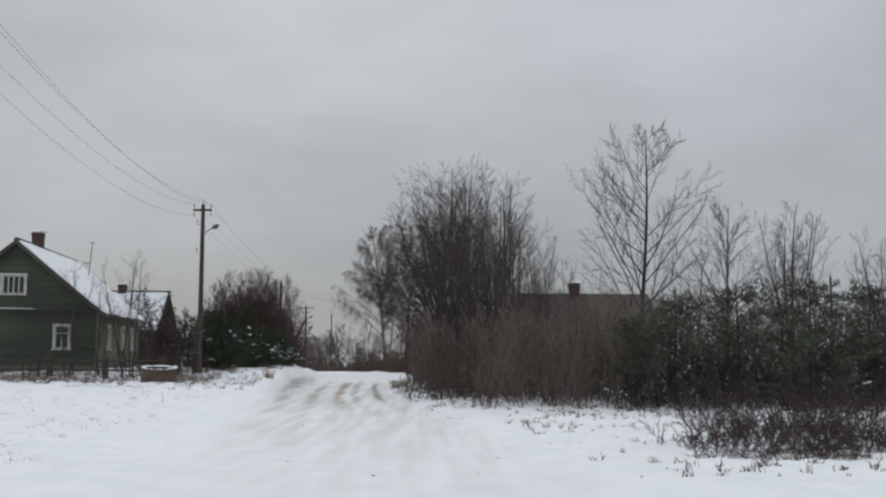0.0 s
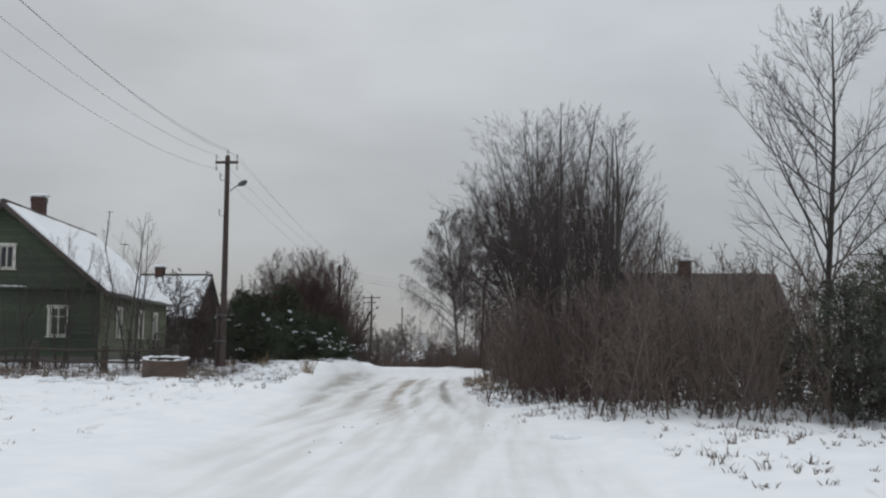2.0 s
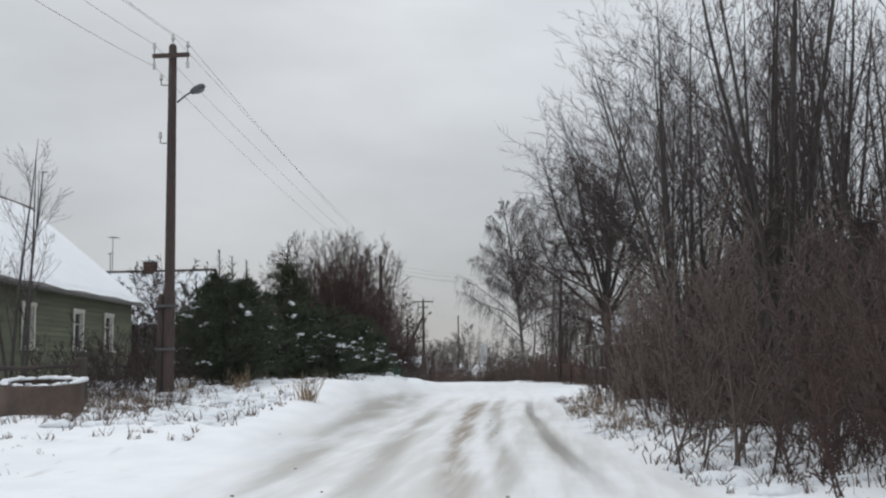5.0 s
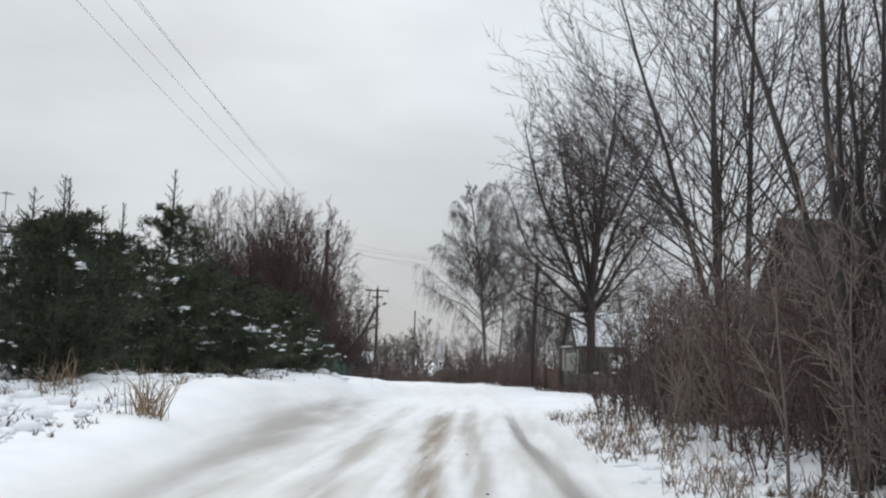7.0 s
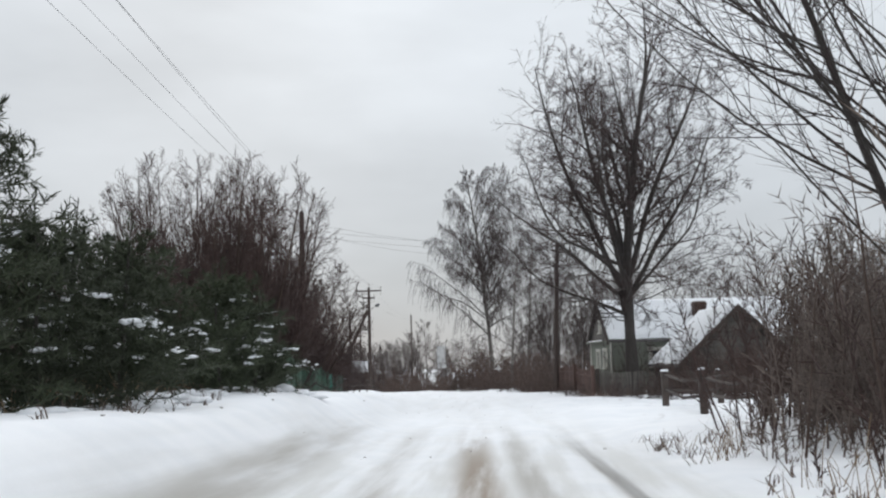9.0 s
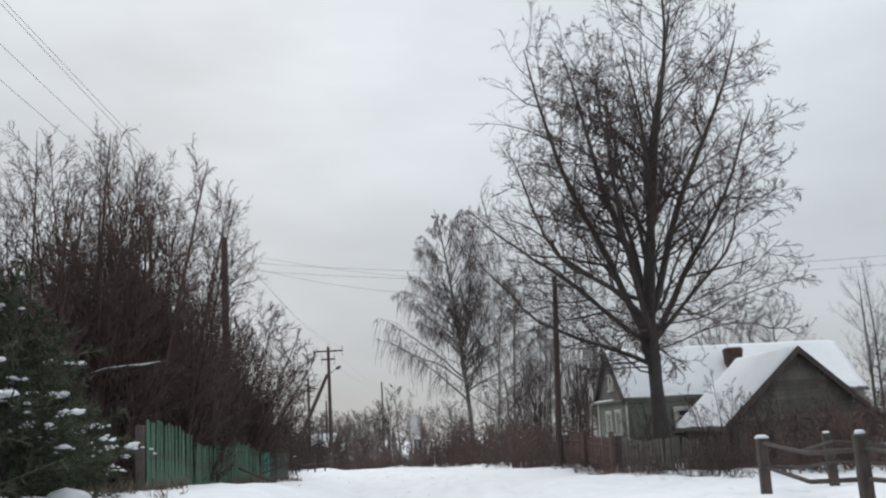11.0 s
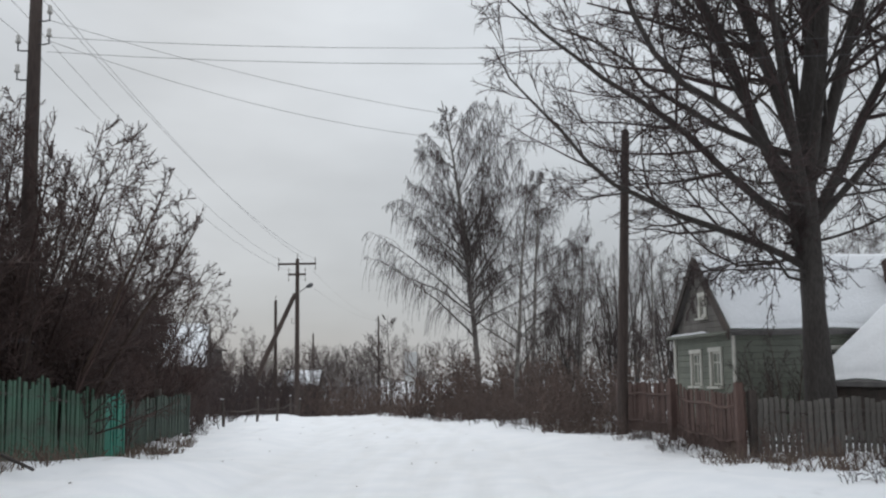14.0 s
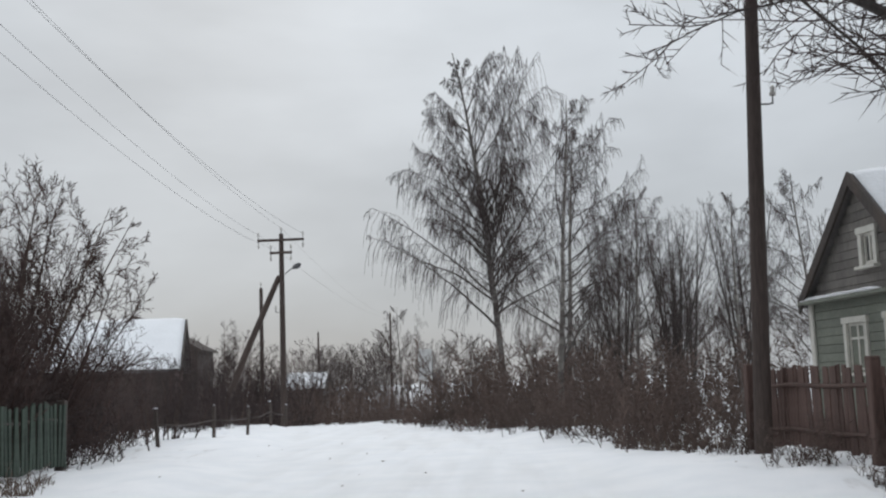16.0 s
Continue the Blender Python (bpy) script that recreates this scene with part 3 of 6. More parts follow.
def shrub(seed, height, label, n=16, mats=None, spread=0.5, lean=0.28, dense=1.0, name="shrub", fine=1.0, low_n=1.0, tw=0.0068, girth=0.0065):
    """A low bare shrub or thicket of many thin stems."""
    rng = np.random.default_rng(seed)
    h = np.concatenate([height * rng.uniform(0.62, 1.0, n), height * rng.uniform(0.16, 0.42, int(n * low_n))])
    n = len(h)
    a = stems(rng, h, girth * h, np.clip(rng.normal(0, lean, (n, 2)), -2 * lean, 2 * lean), 5, spread, 0.04, 0.3)
    b = kids(rng, a, int(7 * dense), 0.08, 1.0, (25, 55), (0.26, 0.44), 0.5, 0.3, 2, 0.1, 0.6, 0.3, 0.006)
    c = kids(rng, b, int(6 * dense * fine), 0.1, 1.0, (25, 60), (0.35, 0.65), 0.4, 0.2, 2, 0.15, 0.7, 0.4, tw)
    return shrub_meshes(name, a, (b, c), (mats or (0, 0, M_TWIG))[2], label)


def shrub_meshes(name, a, rest, mat, label):
    """A shrub as an Empty with its first stems one by one, and a crown of all its twigs."""
    root = thing(name)
    for k in range(min(len(a[0]), 6)):
        v, q = tube_arrays(a[0][k:k + 1], a[1][k:k + 1] * 1.2, 6)
        mesh_np("stem", v, q, M_BARK_BROWN, root)
    groups = [(g[0], g[1], 3) for g in rest]
    if len(a[0]) > 6:
        groups.append((a[0][6:], a[1][6:], 3))
    tagged(twig_mesh("crown", groups, mat, root), kind="stuff")
    return tagged(root, label, "shrub", "bare bushes along the road")


def bush(seed, height, radius, label, n=14, mats=None, spread=0.5, fan=0.3, k=(13, 7, 4), tw=0.0066, low=0.3, ang=(24, 46), bow=0.3, least=0.006):
    """A tall bush with a rounded outline: stems that fan from the foot, straight branches, and short twigs up to the crown's skin."""
    rng = np.random.default_rng(seed)
    mid, rad = (0, 0, height * (0.5 - 0.1 * low)), np.array((radius, radius, height * (0.5 + 0.1 * low)))
    foot = np.clip(rng.normal(0, spread, (n, 2)), -1.5 * spread, 1.5 * spread)
    le = foot / (spread + 1e-6) * fan * 0.6 + rng.normal(0, fan * 0.4, (n, 2))
    h = height * rng.uniform(0.75, 1.05, n) * np.sqrt(1 + (le ** 2).sum(1)) * 0.98
    a = stems(rng, h, 0.0068 * h, le, 7, 0.0, 0.03, bow)
    a = within((a[0] + np.concatenate([foot, np.zeros((n, 1))], 1)[:, None], a[1], a[2]), mid, rad)
    b = within(kids(rng, a, k[0], 0.1, 0.98, ang, (0.26, 0.44), 0.62, 0.25, 3, 0.06, 0.5, 0.25, least), mid, rad)
    c = within(kids(rng, b, k[1], 0.12, 1.0, (26, 52), (0.3, 0.5), 0.4, 0.2, 2, 0.12, 0.65, 0.35, least), mid, rad * 1.1)
    d = kids(rng, c, k[2], 0.12, 1.0, (26, 55), (0.4, 0.7), 0.35, 0.15, 2, 0.15, 0.8, 0.4, tw)
    return shrub_meshes("shrub", a, (b, c, d), (mats or (0, 0, M_TWIG))[2], label)


def blobs(rng, centres, size):
    """Small uneven lumps, as of snow."""
    k = np.arange(6) * math.pi / 3
    base = np.concatenate([[[0, 0, 0.92]], np.stack([0.6 * np.cos(k), 0.6 * np.sin(k), 0 * k + 0.72], 1), np.stack([np.cos(k + 0.5), np.sin(k + 0.5), 0 * k + 0.08], 1), [[0, 0, -0.4]]])
    tri = np.array([f for a in range(6) for b in [(a + 1) % 6] for f in ((0, 1 + a, 1 + b), (1 + a, 7 + a, 1 + b), (1 + b, 7 + a, 7 + b), (13, 7 + b, 7 + a))])
    B = len(centres)
    s = size * rng.uniform(0.4, 1.4, (B, 1, 1)) * np.concatenate([rng.uniform(0.7, 1.5, (B, 1, 2)), rng.uniform(0.45, 0.8, (B, 1, 1))], 2)
    th = rng.uniform(0, 6.28, B)
    v = base[None] * s * rng.uniform(0.8, 1.2, (B, 14, 1))
    x = v[..., 0] * np.cos(th)[:, None] - v[..., 1] * np.sin(th)[:, None]
    y = v[..., 0] * np.sin(th)[:, None] + v[..., 1] * np.cos(th)[:, None]
    v = np.stack([x, y, v[..., 2]], -1) + centres[:, None]
    return v.reshape(-1, 3), (tri[None] + 14 * np.arange(B)[:, None, None]).reshape(-1, 3)


def sprays(rng, par, k, length, width):
    """Flat needled sprays on each branch of par: narrow leaf-like strips with a bend."""
    Q, _, ln = kids(rng, par, k, 0.05, 1.0, (30, 75), (0.4, 0.8), 0.3, 0.05, 3, 0.2, 0.8)
    scale = (length * rng.uniform(0.6, 1.2, len(Q)) / ln)[:, None, None]
    Q = Q[:, :1] + (Q - Q[:, :1]) * scale
    t = unit(Q[:, 2] - Q[:, 0])
    side = unit(np.cross(t, unit(rng.normal(size=t.shape) + np.array([0, 0, 1.2]))))
    w = np.array([0.35, 1.0, 0.15])[None, :, None] * width * rng.uniform(0.7, 1.2, len(Q))[:, None, None]
    v = np.stack([Q + side[:, None] * w, Q - side[:, None] * w], 2)
    i = np.arange(len(Q) * 6).reshape(-1, 3, 2)
    q = np.stack([i[:, :-1, 0], i[:, :-1, 1], i[:, 1:, 1], i[:, 1:, 0]], -1)
    return v.reshape(-1, 3), q.reshape(-1, 4)


def spruce(seed, height, width, label, snow=60, mat=None, name="spruce_tree", leader=0.2):
    """A young spruce: whorls of boughs with needled sprays, a thin bare leader, snow on some boughs."""
    rng = np.random.default_rng(seed)
    a = stems(rng, np.array([height]), np.array([0.015 * height]), rng.normal(0, 0.015, (1, 2)), 10, 0, 0.012)
    w = width / height
    b = kids(rng, a, int(22 * height), 0.02, 1 - leader, (62, 95), (w * 0.75, w * 1.15), 0.72, 0.2, 5, 0.07, 0.3, flat=0.25, power=2.0)
    top = kids(rng, a, int(6 * height), 0.72, 0.985, (38, 66), (w * 0.16, w * 0.32), 0.72, 0.5, 4, 0.06, 0.3)
    c = kids(rng, b, 7, 0.12, 1.0, (35, 70), (0.2, 0.42), 0.5, 0.1, 3, 0.12, 0.8, flat=0.3)
    root = thing(name)
    tagged(root, label, "spruce" if name == "spruce_tree" else "conifer", "spruces of the roadside hedge" if name == "spruce_tree" else "dull conifers")
    v, q = tube_arrays(a[0], a[1], 7)
    mesh_np("trunk", v, q, M_BARK, root)
    v, q = joined([tube_arrays(b[0], b[1] + 0.003, 3), tube_arrays(top[0], top[1] + 0.004, 3), tube_arrays(c[0], c[1] * 0 + 0.009, 3),
                   sprays(rng, c, 16 if leader > 0.1 else 10, 0.13, 0.0085 if leader > 0.1 else 0.012), sprays(rng, b, 18, 0.14, 0.0095), sprays(rng, top, 5, 0.06, 0.005)])
    tagged(mesh_np("crown", v, q, mat or M_NEEDLE, root, smooth=False), kind="stuff")
    if snow:
        tips = b[0][:, 3:5].reshape(-1, 3)
        tips = tips[(tips[:, 2] > height * 0.06) & (tips[:, 2] < height * 0.72)]
        snow = int(snow * 0.55)
        pick = tips[rng.choice(len(tips), snow, replace=False)]
        run = unit(pick * np.array([1, 1, 0]))
        along = np.repeat(run, 8, 0) * rng.normal(0, 0.12, (snow * 8, 1)) * np.repeat(rng.uniform(0.3, 1.5, snow), 8)[:, None]
        centres = np.repeat(pick, 8, 0) + along + rng.normal(0, 0.045, (snow * 8, 3)) * np.array([1, 1, 0.3]) + np.array([0, 0, 0.045])
        centres[:, 2] -= 0.3 * np.abs(along).sum(1)
        v, t = blobs(rng, centres, 0.05)
        tagged(mesh_np("snow_cover", v, None, M_SNOW, root, "clumps of snow", tris=t), kind="stuff")
    return root


# ---------------------------------------------------------------- utility poles and wires
def insulator(parent, at, up=True):
    """A hooked steel pin with its porcelain bell."""
    x, y, z = at
    s = 1 if up else -1
    pin = tube("pin", [(x, y, z), (x, y, z + s * 0.16), (x, y, z + s * 0.2)], [0.012, 0.012, 0.01], 5, M_METAL, parent)
    tube("insulator", [(x, y, z + s * 0.13), (x, y, z + s * 0.16), (x, y, z + s * 0.2), (x, y, z + s * 0.25), (x, y, z + s * 0.28)],
         [0.045, 0.05, 0.03, 0.04, 0.015], 8, M_PORCELAIN, pin, "pale porcelain bell")


def street_light(parent, at, turn, reach=0.52):
    x, y, z = at
    c, s = math.cos(turn), math.sin(turn)
    arm = tube("bracket", [(x, y, z - 0.12), (x + c * reach * 0.4, y + s * reach * 0.4, z + 0.06), (x + c * reach * 0.75, y + s * reach * 0.75, z + 0.16)],
               [0.022] * 3, 6, M_METAL, parent, "bent steel lamp bracket")
    a, b = np.array((x + c * reach * 0.6, y + s * reach * 0.6, z + 0.12)), np.array((x + c * reach * 1.25, y + s * reach * 1.25, z + 0.3))
    k = [a + (b - a) * f for f in (0, 0.1, 0.4, 0.8, 1.0)]
    head = tube("lamp_head", k, [0.03, 0.07, 0.1, 0.09, 0.04], 8, M_METAL, arm, "dark grey street lamp head, unlit")
    k = [a + (b - a) * f + np.array((0, 0, -0.07)) for f in (0.35, 0.5, 0.8, 0.95)]
    tube("glass", k, [0.03, 0.06, 0.06, 0.03], 8, M_LAMP_GLASS, head, "dull grey lamp glass")


def pole(x, y, base, top, label, arms=(), hooks=(), lamp=None, stub=True, rad=0.13, lean=(0, 0)):
    """A timber pole: arms are (height below the top, half width), hooks are (height below the top, side)."""
    root = thing("utility_pole", Matrix.Translation((x, y, base)))
    tagged(root, label, "utility pole", "poles along the road")
    h = top - base
    zs = [-0.4, 0.0, h * 0.25, h * 0.5, h * 0.75, h - 0.06, h]
    tube("shaft", [(lean[0] * z / h, lean[1] * z / h, z) for z in zs], [rad, rad, rad * 0.95, rad * 0.88, rad * 0.8, rad * 0.72, rad * 0.5], 12, M_POLE, root)
    if stub:
        tube("stub", [(-0.2, 0.03, -0.4), (-0.2, 0.03, h * 0.27), (-0.2, 0.03, h * 0.28)], [0.1, 0.095, 0.06], 10, M_POLE, root, "short timber footing lashed to the shaft")
        for z in (h * 0.12, h * 0.24):
            tube("wire_band", [(-0.1, 0.02, z), (-0.1, 0.02, z + 0.06)], [0.235, 0.235], 14, M_METAL, root, "twisted wire lashing")
    for d, half in arms:
        arm = part("crossarm", boxes(((-half, -0.16, h - d - 0.05), (half, -0.08, h - d + 0.05)), bevel=0.01), M_POLE, root, "short timber crossarm")
        for sx in (-half + 0.04, half - 0.04):
            insulator(arm, (sx, -0.12, h - d + 0.05))
            insulator(arm, (sx, -0.12, h - d - 0.05), False)
    for d, side in hooks:
        hook = tube("hook", [(0, -0.05, h - d), (side * 0.2, -0.05, h - d), (side * 0.26, -0.05, h - d + 0.02)], [0.014, 0.014, 0.012], 5, M_METAL, root, "rusty steel hook")
        insulator(hook, (side * 0.26, -0.05, h - d))
    insulator(root, (0, 0, h - 0.02))
    if lamp:
        street_light(root, (0.12, 0, h - lamp[0]), lamp[1])
    return root


POLE_A, POLE_B, POLE_C, POLE_D, POLE_Z = (-10.8, 50.9), (-12.16, 89.4), (-13.85, 123.8), (-1.27, 97.4), (-8.1, 12.0)
pole(*POLE_A, gz(*POLE_A), 8.48, "dark brown timber pole with crossarm and street lamp", ((0.3, 0.45),), ((2.4, -1), (1.0, -1)), (1.3, 0.15))
pole(*POLE_B, gz(*POLE_B), 7.25, "weathered timber pole with hooked insulators among bushes", (), ((0.5, 1), (0.9, 1), (1.0, -1), (1.5, -1)), None, True, 0.14)
pole(*POLE_C, gz(*POLE_C), 6.69, "grey timber pole with two crossarms, lamp and brace", ((0.28, 0.95), (0.8, 0.45)), ((3.2, -1),), (1.55, 0.15), False)
pole_d = pole(*POLE_D, gz(*POLE_D), 6.6, "thick weathered timber pole beside the brown fence", (), ((2.2, 1), (0.2, -1), (0.2, 1)), None, False, 0.13)
pole_d.matrix_world = Matrix.Translation((POLE_D[0] - 0.32, POLE_D[1], gz(*POLE_D))) @ Matrix.Rotation(0.0435, 4, "Y")
pole(*POLE_Z, gz(*POLE_Z), 8.45, "dark brown timber pole with crossarm beside the road", ((0.3, 0.45),), ((2.4, -1),))
# the slanting brace of the lamp pole, and short posts beyond it
brace = thing("pole_brace", Matrix.Translation((POLE_C[0] - 3.1, POLE_C[1] + 1.0, gz(POLE_C[0] - 3.1, POLE_C[1] + 1.0))))
tube("shaft", [(0, 0, -0.3), (1.5, -0.5, 3.0), (2.95, -0.97, 5.9), (3.0, -0.98, 6.0)], [0.14, 0.13, 0.11, 0.08], 10, M_POLE, brace)
tagged(brace, "slanting timber brace leaning against a pole", "pole brace")


def plain_pole(x, y, top, rad=0.11):
    root = thing("utility_pole", Matrix.Translation((x, y, gz(x, y))))
    h = top - gz(x, y)
    tube("shaft", [(0, 0, -0.3), (0, 0, h * 0.5), (0, 0, h - 0.1), (0, 0, h)], [rad, rad * 0.9, rad * 0.75, rad * 0.5], 8, M_POLE, root)
    insulator(root, (0, 0, h - 0.02))
    return tagged(root, "plain grey timber pole, far down the road", "utility pole", "poles along the road")


plain_pole(-16.35, 131.0, 5.2, 0.11)
plain_pole(-17.9, 205.0, 8.6, 0.14)
plain_pole(-22.5, 182.0, 5.5, 0.12)


def wire(a, b, sag, label, rad=0.0052):
    n = 26
    f = np.linspace(0, 1, n)
    P = np.array(a)[None] * (1 - f)[:, None] + np.array(b)[None] * f[:, None]
    P[:, 2] -= 4 * sag * f * (1 - f)
    v, q = tube_arrays(P[None], np.full((1, n), rad), 4)
    return tagged(mesh_np("overhead_wire", v, q, M_WIRE), label, "wire", "overhead wires")


def at_pole(p, top, dx, dz):
    return (p[0] + dx, p[1] - 0.12, top - dz)


for i, (dx, dz) in enumerate(((0.0, -0.22), (-0.41, 0.02), (0.41, 0.02), (-0.41, 0.55))):
    lb = "dark overhead wire strung along the village road"
    tb = ((0.0, -0.2), (-0.26, 0.25), (0.26, 0.25), (-0.26, 0.7))[i]
    tc_ = ((0.0, -0.22), (-0.9, 0.05), (0.9, 0.05), (-0.4, 0.6))[i]
    wire(at_pole(POLE_Z, 8.45, dx, dz), at_pole(POLE_A, 8.48, dx, dz), 1.12 + 0.05 * i, lb)
    wire(at_pole(POLE_A, 8.48, dx, dz), at_pole(POLE_B, 7.25, *tb), 0.14 + 0.06 * i, lb)
    wire(at_pole(POLE_B, 7.25, *tb), at_pole(POLE_C, 6.69, *tc_), 0.45 + 0.07 * i, lb)
    if i < 2:
        wire(at_pole(POLE_C, 6.69, *tc_), (-17.9, 205, 8.4 - 0.3 * i), 0.8, lb)
for dz, dd, sg in ((0.5, 0.1, 0.38), (0.85, 0.3, 0.66)):
    wire(at_pole(POLE_B, 7.25, 0.26, dz), at_pole(POLE_D, 6.6, 0.0, dd), sg, "thin overhead wire crossing the road between poles", 0.004)
# two slack wires over the road, to a pole beyond the yards
POLE_E = (30.0, 76.2)
plain_pole(*POLE_E, 7.0)
for dz, dd, sg in ((0.8, 0.0, 2.1), (1.05, 0.3, 2.05)):
    wire(at_pole(POLE_B, 7.25, 0.26, dz), at_pole(POLE_E, 7.0, 0.0, dd), sg, "slack overhead wire slung across the road over the yards", 0.004)


# ---------------------------------------------------------------- houses
def boards(parent, name, mat, width, z0, z1, holes=(), rise=None, rowh=0.15, y=0.0, thick=0.03):
    """Horizontal cladding boards on the plane y, from 0 to width; rise: the gable's slope as (apex x, apex z, eave z). Holes are (x0, x1, z0, z1)."""
    z = z0
    while z < z1 - 0.02:
        t = min(z + rowh, z1)
        a, b = 0.0, width
        if rise:
            ax, az, ez = rise
            f = (az - (z + t) / 2) / (az - ez)
            a, b = ax - ax * min(f, 1), ax + (width - ax) * min(f, 1)
        cuts = [(a, b)]
        for hx0, hx1, hz0, hz1 in holes:
            if t > hz0 + 0.02 and z < hz1 - 0.02:
                cuts = [c for lo, hi in cuts for c in ((lo, min(hi, hx0)), (max(lo, hx1), hi)) if c[1] - c[0] > 0.03]
        for lo, hi in cuts:
            if hi - lo < 0.04:
                continue
            me = bpy.data.meshes.new(name)
            g = 0.006
            v = [(lo, y - 0.008, z), (hi, y - 0.008, z), (hi, y - thick, z + g), (lo, y - thick, z + g),
                 (lo, y - thick * 0.7, t - g), (hi, y - thick * 0.7, t - g), (hi, y, t), (lo, y, t)]
            me.from_pydata(v, [], [(0, 1, 2, 3), (3, 2, 5, 4), (4, 5, 6, 7), (0, 3, 4, 7), (1, 6, 5, 2), (0, 7, 6, 1)])
            me.materials.append(mat)
            new(name, me).parent = parent
        z = t


def window(parent, x, z, w, h, y=0.0, bars=(1, 1), curtain=True, trim=0.11, name="window"):
    """A wooden window in the plane y, facing -y: casing, sill, glazing bars, panes."""
    win = part(name, boxes(((x - w / 2 - trim, y - 0.055, z - 0.02), (x - w / 2, y - 0.002, z + h)), ((x + w / 2, y - 0.055, z - 0.02), (x + w / 2 + trim, y - 0.002, z + h)),
                           ((x - w / 2 - trim - 0.03, y - 0.07, z + h), (x + w / 2 + trim + 0.03, y - 0.002, z + h + trim)), bevel=0.008), M_WHITE, parent, "white-painted wooden window casing")
    part("sill", boxes(((x - w / 2 - trim - 0.04, y - 0.13, z - 0.08), (x + w / 2 + trim + 0.04, y - 0.002, z - 0.025)), bevel=0.01), M_WHITE, win)
    pairs = [((x - w / 2, y + 0.0, z), (x + w / 2, y + 0.035, z + 0.05)), ((x - w / 2, y + 0.0, z + h - 0.05), (x + w / 2, y + 0.035, z + h))]
    for i in range(bars[0] + 2):
        cx = x - w / 2 + 0.02 + (w - 0.04) * i / (bars[0] + 1)
        pairs.append(((cx - 0.025, y + 0.002, z + 0.05), (cx + 0.025, y + 0.033, z + h - 0.05)))
    if bars[1]:
        cz = z + h * 0.68
        pairs.append(((x - w / 2, y + 0.004, cz - 0.02), (x + w / 2, y + 0.03, cz + 0.02)))
    for lo, hi in pairs:
        part("glazing_bar", boxes((lo, hi)), M_WHITE, win)
    for i in range(bars[0] + 1):
        x0 = x - w / 2 + w * i / (bars[0] + 1)
        part("pane", boxes(((x0 + 0.01, y + 0.04, z + 0.03), (x0 + w / (bars[0] + 1) - 0.01, y + 0.045, z + h - 0.03))), M_GLASS, win, "dark window pane")
    if curtain:
        for s in (-1, 1):
            part("curtain", boxes(((x + s * w * 0.46 - 0.08 * (s > 0) - 0.02, y + 0.0385, z + 0.06), (x + s * w * 0.46 + 0.08 * (s < 0) + 0.02, y + 0.0395, z + h * 0.9))), M_CURTAIN, win, "pale curtain edge")
    return win


def snow_sheet(name, parent, corners, thick, seed, nu=26, nv=14, mat=None, bare=0.0):
    """A blanket of snow on a slope with a ragged lower edge and some spots blown bare. corners: eave start, eave end, ridge end, ridge start."""
    rng = np.random.default_rng(seed)
    a, b, c, d = (np.array(k, float) for k in corners)
    nrm = unit(np.cross(b - a, d - a))
    if nrm[2] < 0:
        nrm = -nrm
    U, V = np.meshgrid(np.linspace(0, 1, nu), np.linspace(0, 1, nv))
    edge = 0.03 * np.interp(np.linspace(0, 1, nu), np.linspace(0, 1, 9), rng.random(9))
    Vv = V * (1 - edge[None]) + edge[None]
    P = ((1 - U)[..., None] * a + U[..., None] * b) * (1 - Vv)[..., None] + ((1 - U)[..., None] * d + U[..., None] * c) * Vv[..., None]
    lump = 1 + 0.25 * wave(U * 14 + seed, V * 9)
    if bare:
        thin = 0.6 * wave(U * 19 + seed, V * 11) + 0.5 * wave(U * 47 + 2, V * 29 + seed) + 0.25 * wave(U * 113, V * 71)
        lump = lump * (1 - 1.5 * step(1 - bare, 1.25 - bare, thin))
    rim = np.minimum(1, np.minimum(np.minimum(U, 1 - U) * nu / 2, V * nv / 2) + 0.25)
    T = P + nrm * (thick * lump * rim)[..., None]
    v = np.concatenate([T.reshape(-1, 3), (P + nrm * 0.004).reshape(-1, 3)])
    i = np.arange(nu * nv).reshape(nv, nu)
    o = nu * nv
    q = [np.stack([i[:-1, :-1], i[:-1, 1:], i[1:, 1:], i[1:, :-1]], -1).reshape(-1, 4)]
    for e in (i[0], i[-1], i[:, 0], i[:, -1]):
        q.append(np.stack([e[:-1], e[1:], e[1:] + o, e[:-1] + o], -1))
    return mesh_np(name, v, np.concatenate(q), mat or M_SNOW, parent, "white snow lying on the roof")


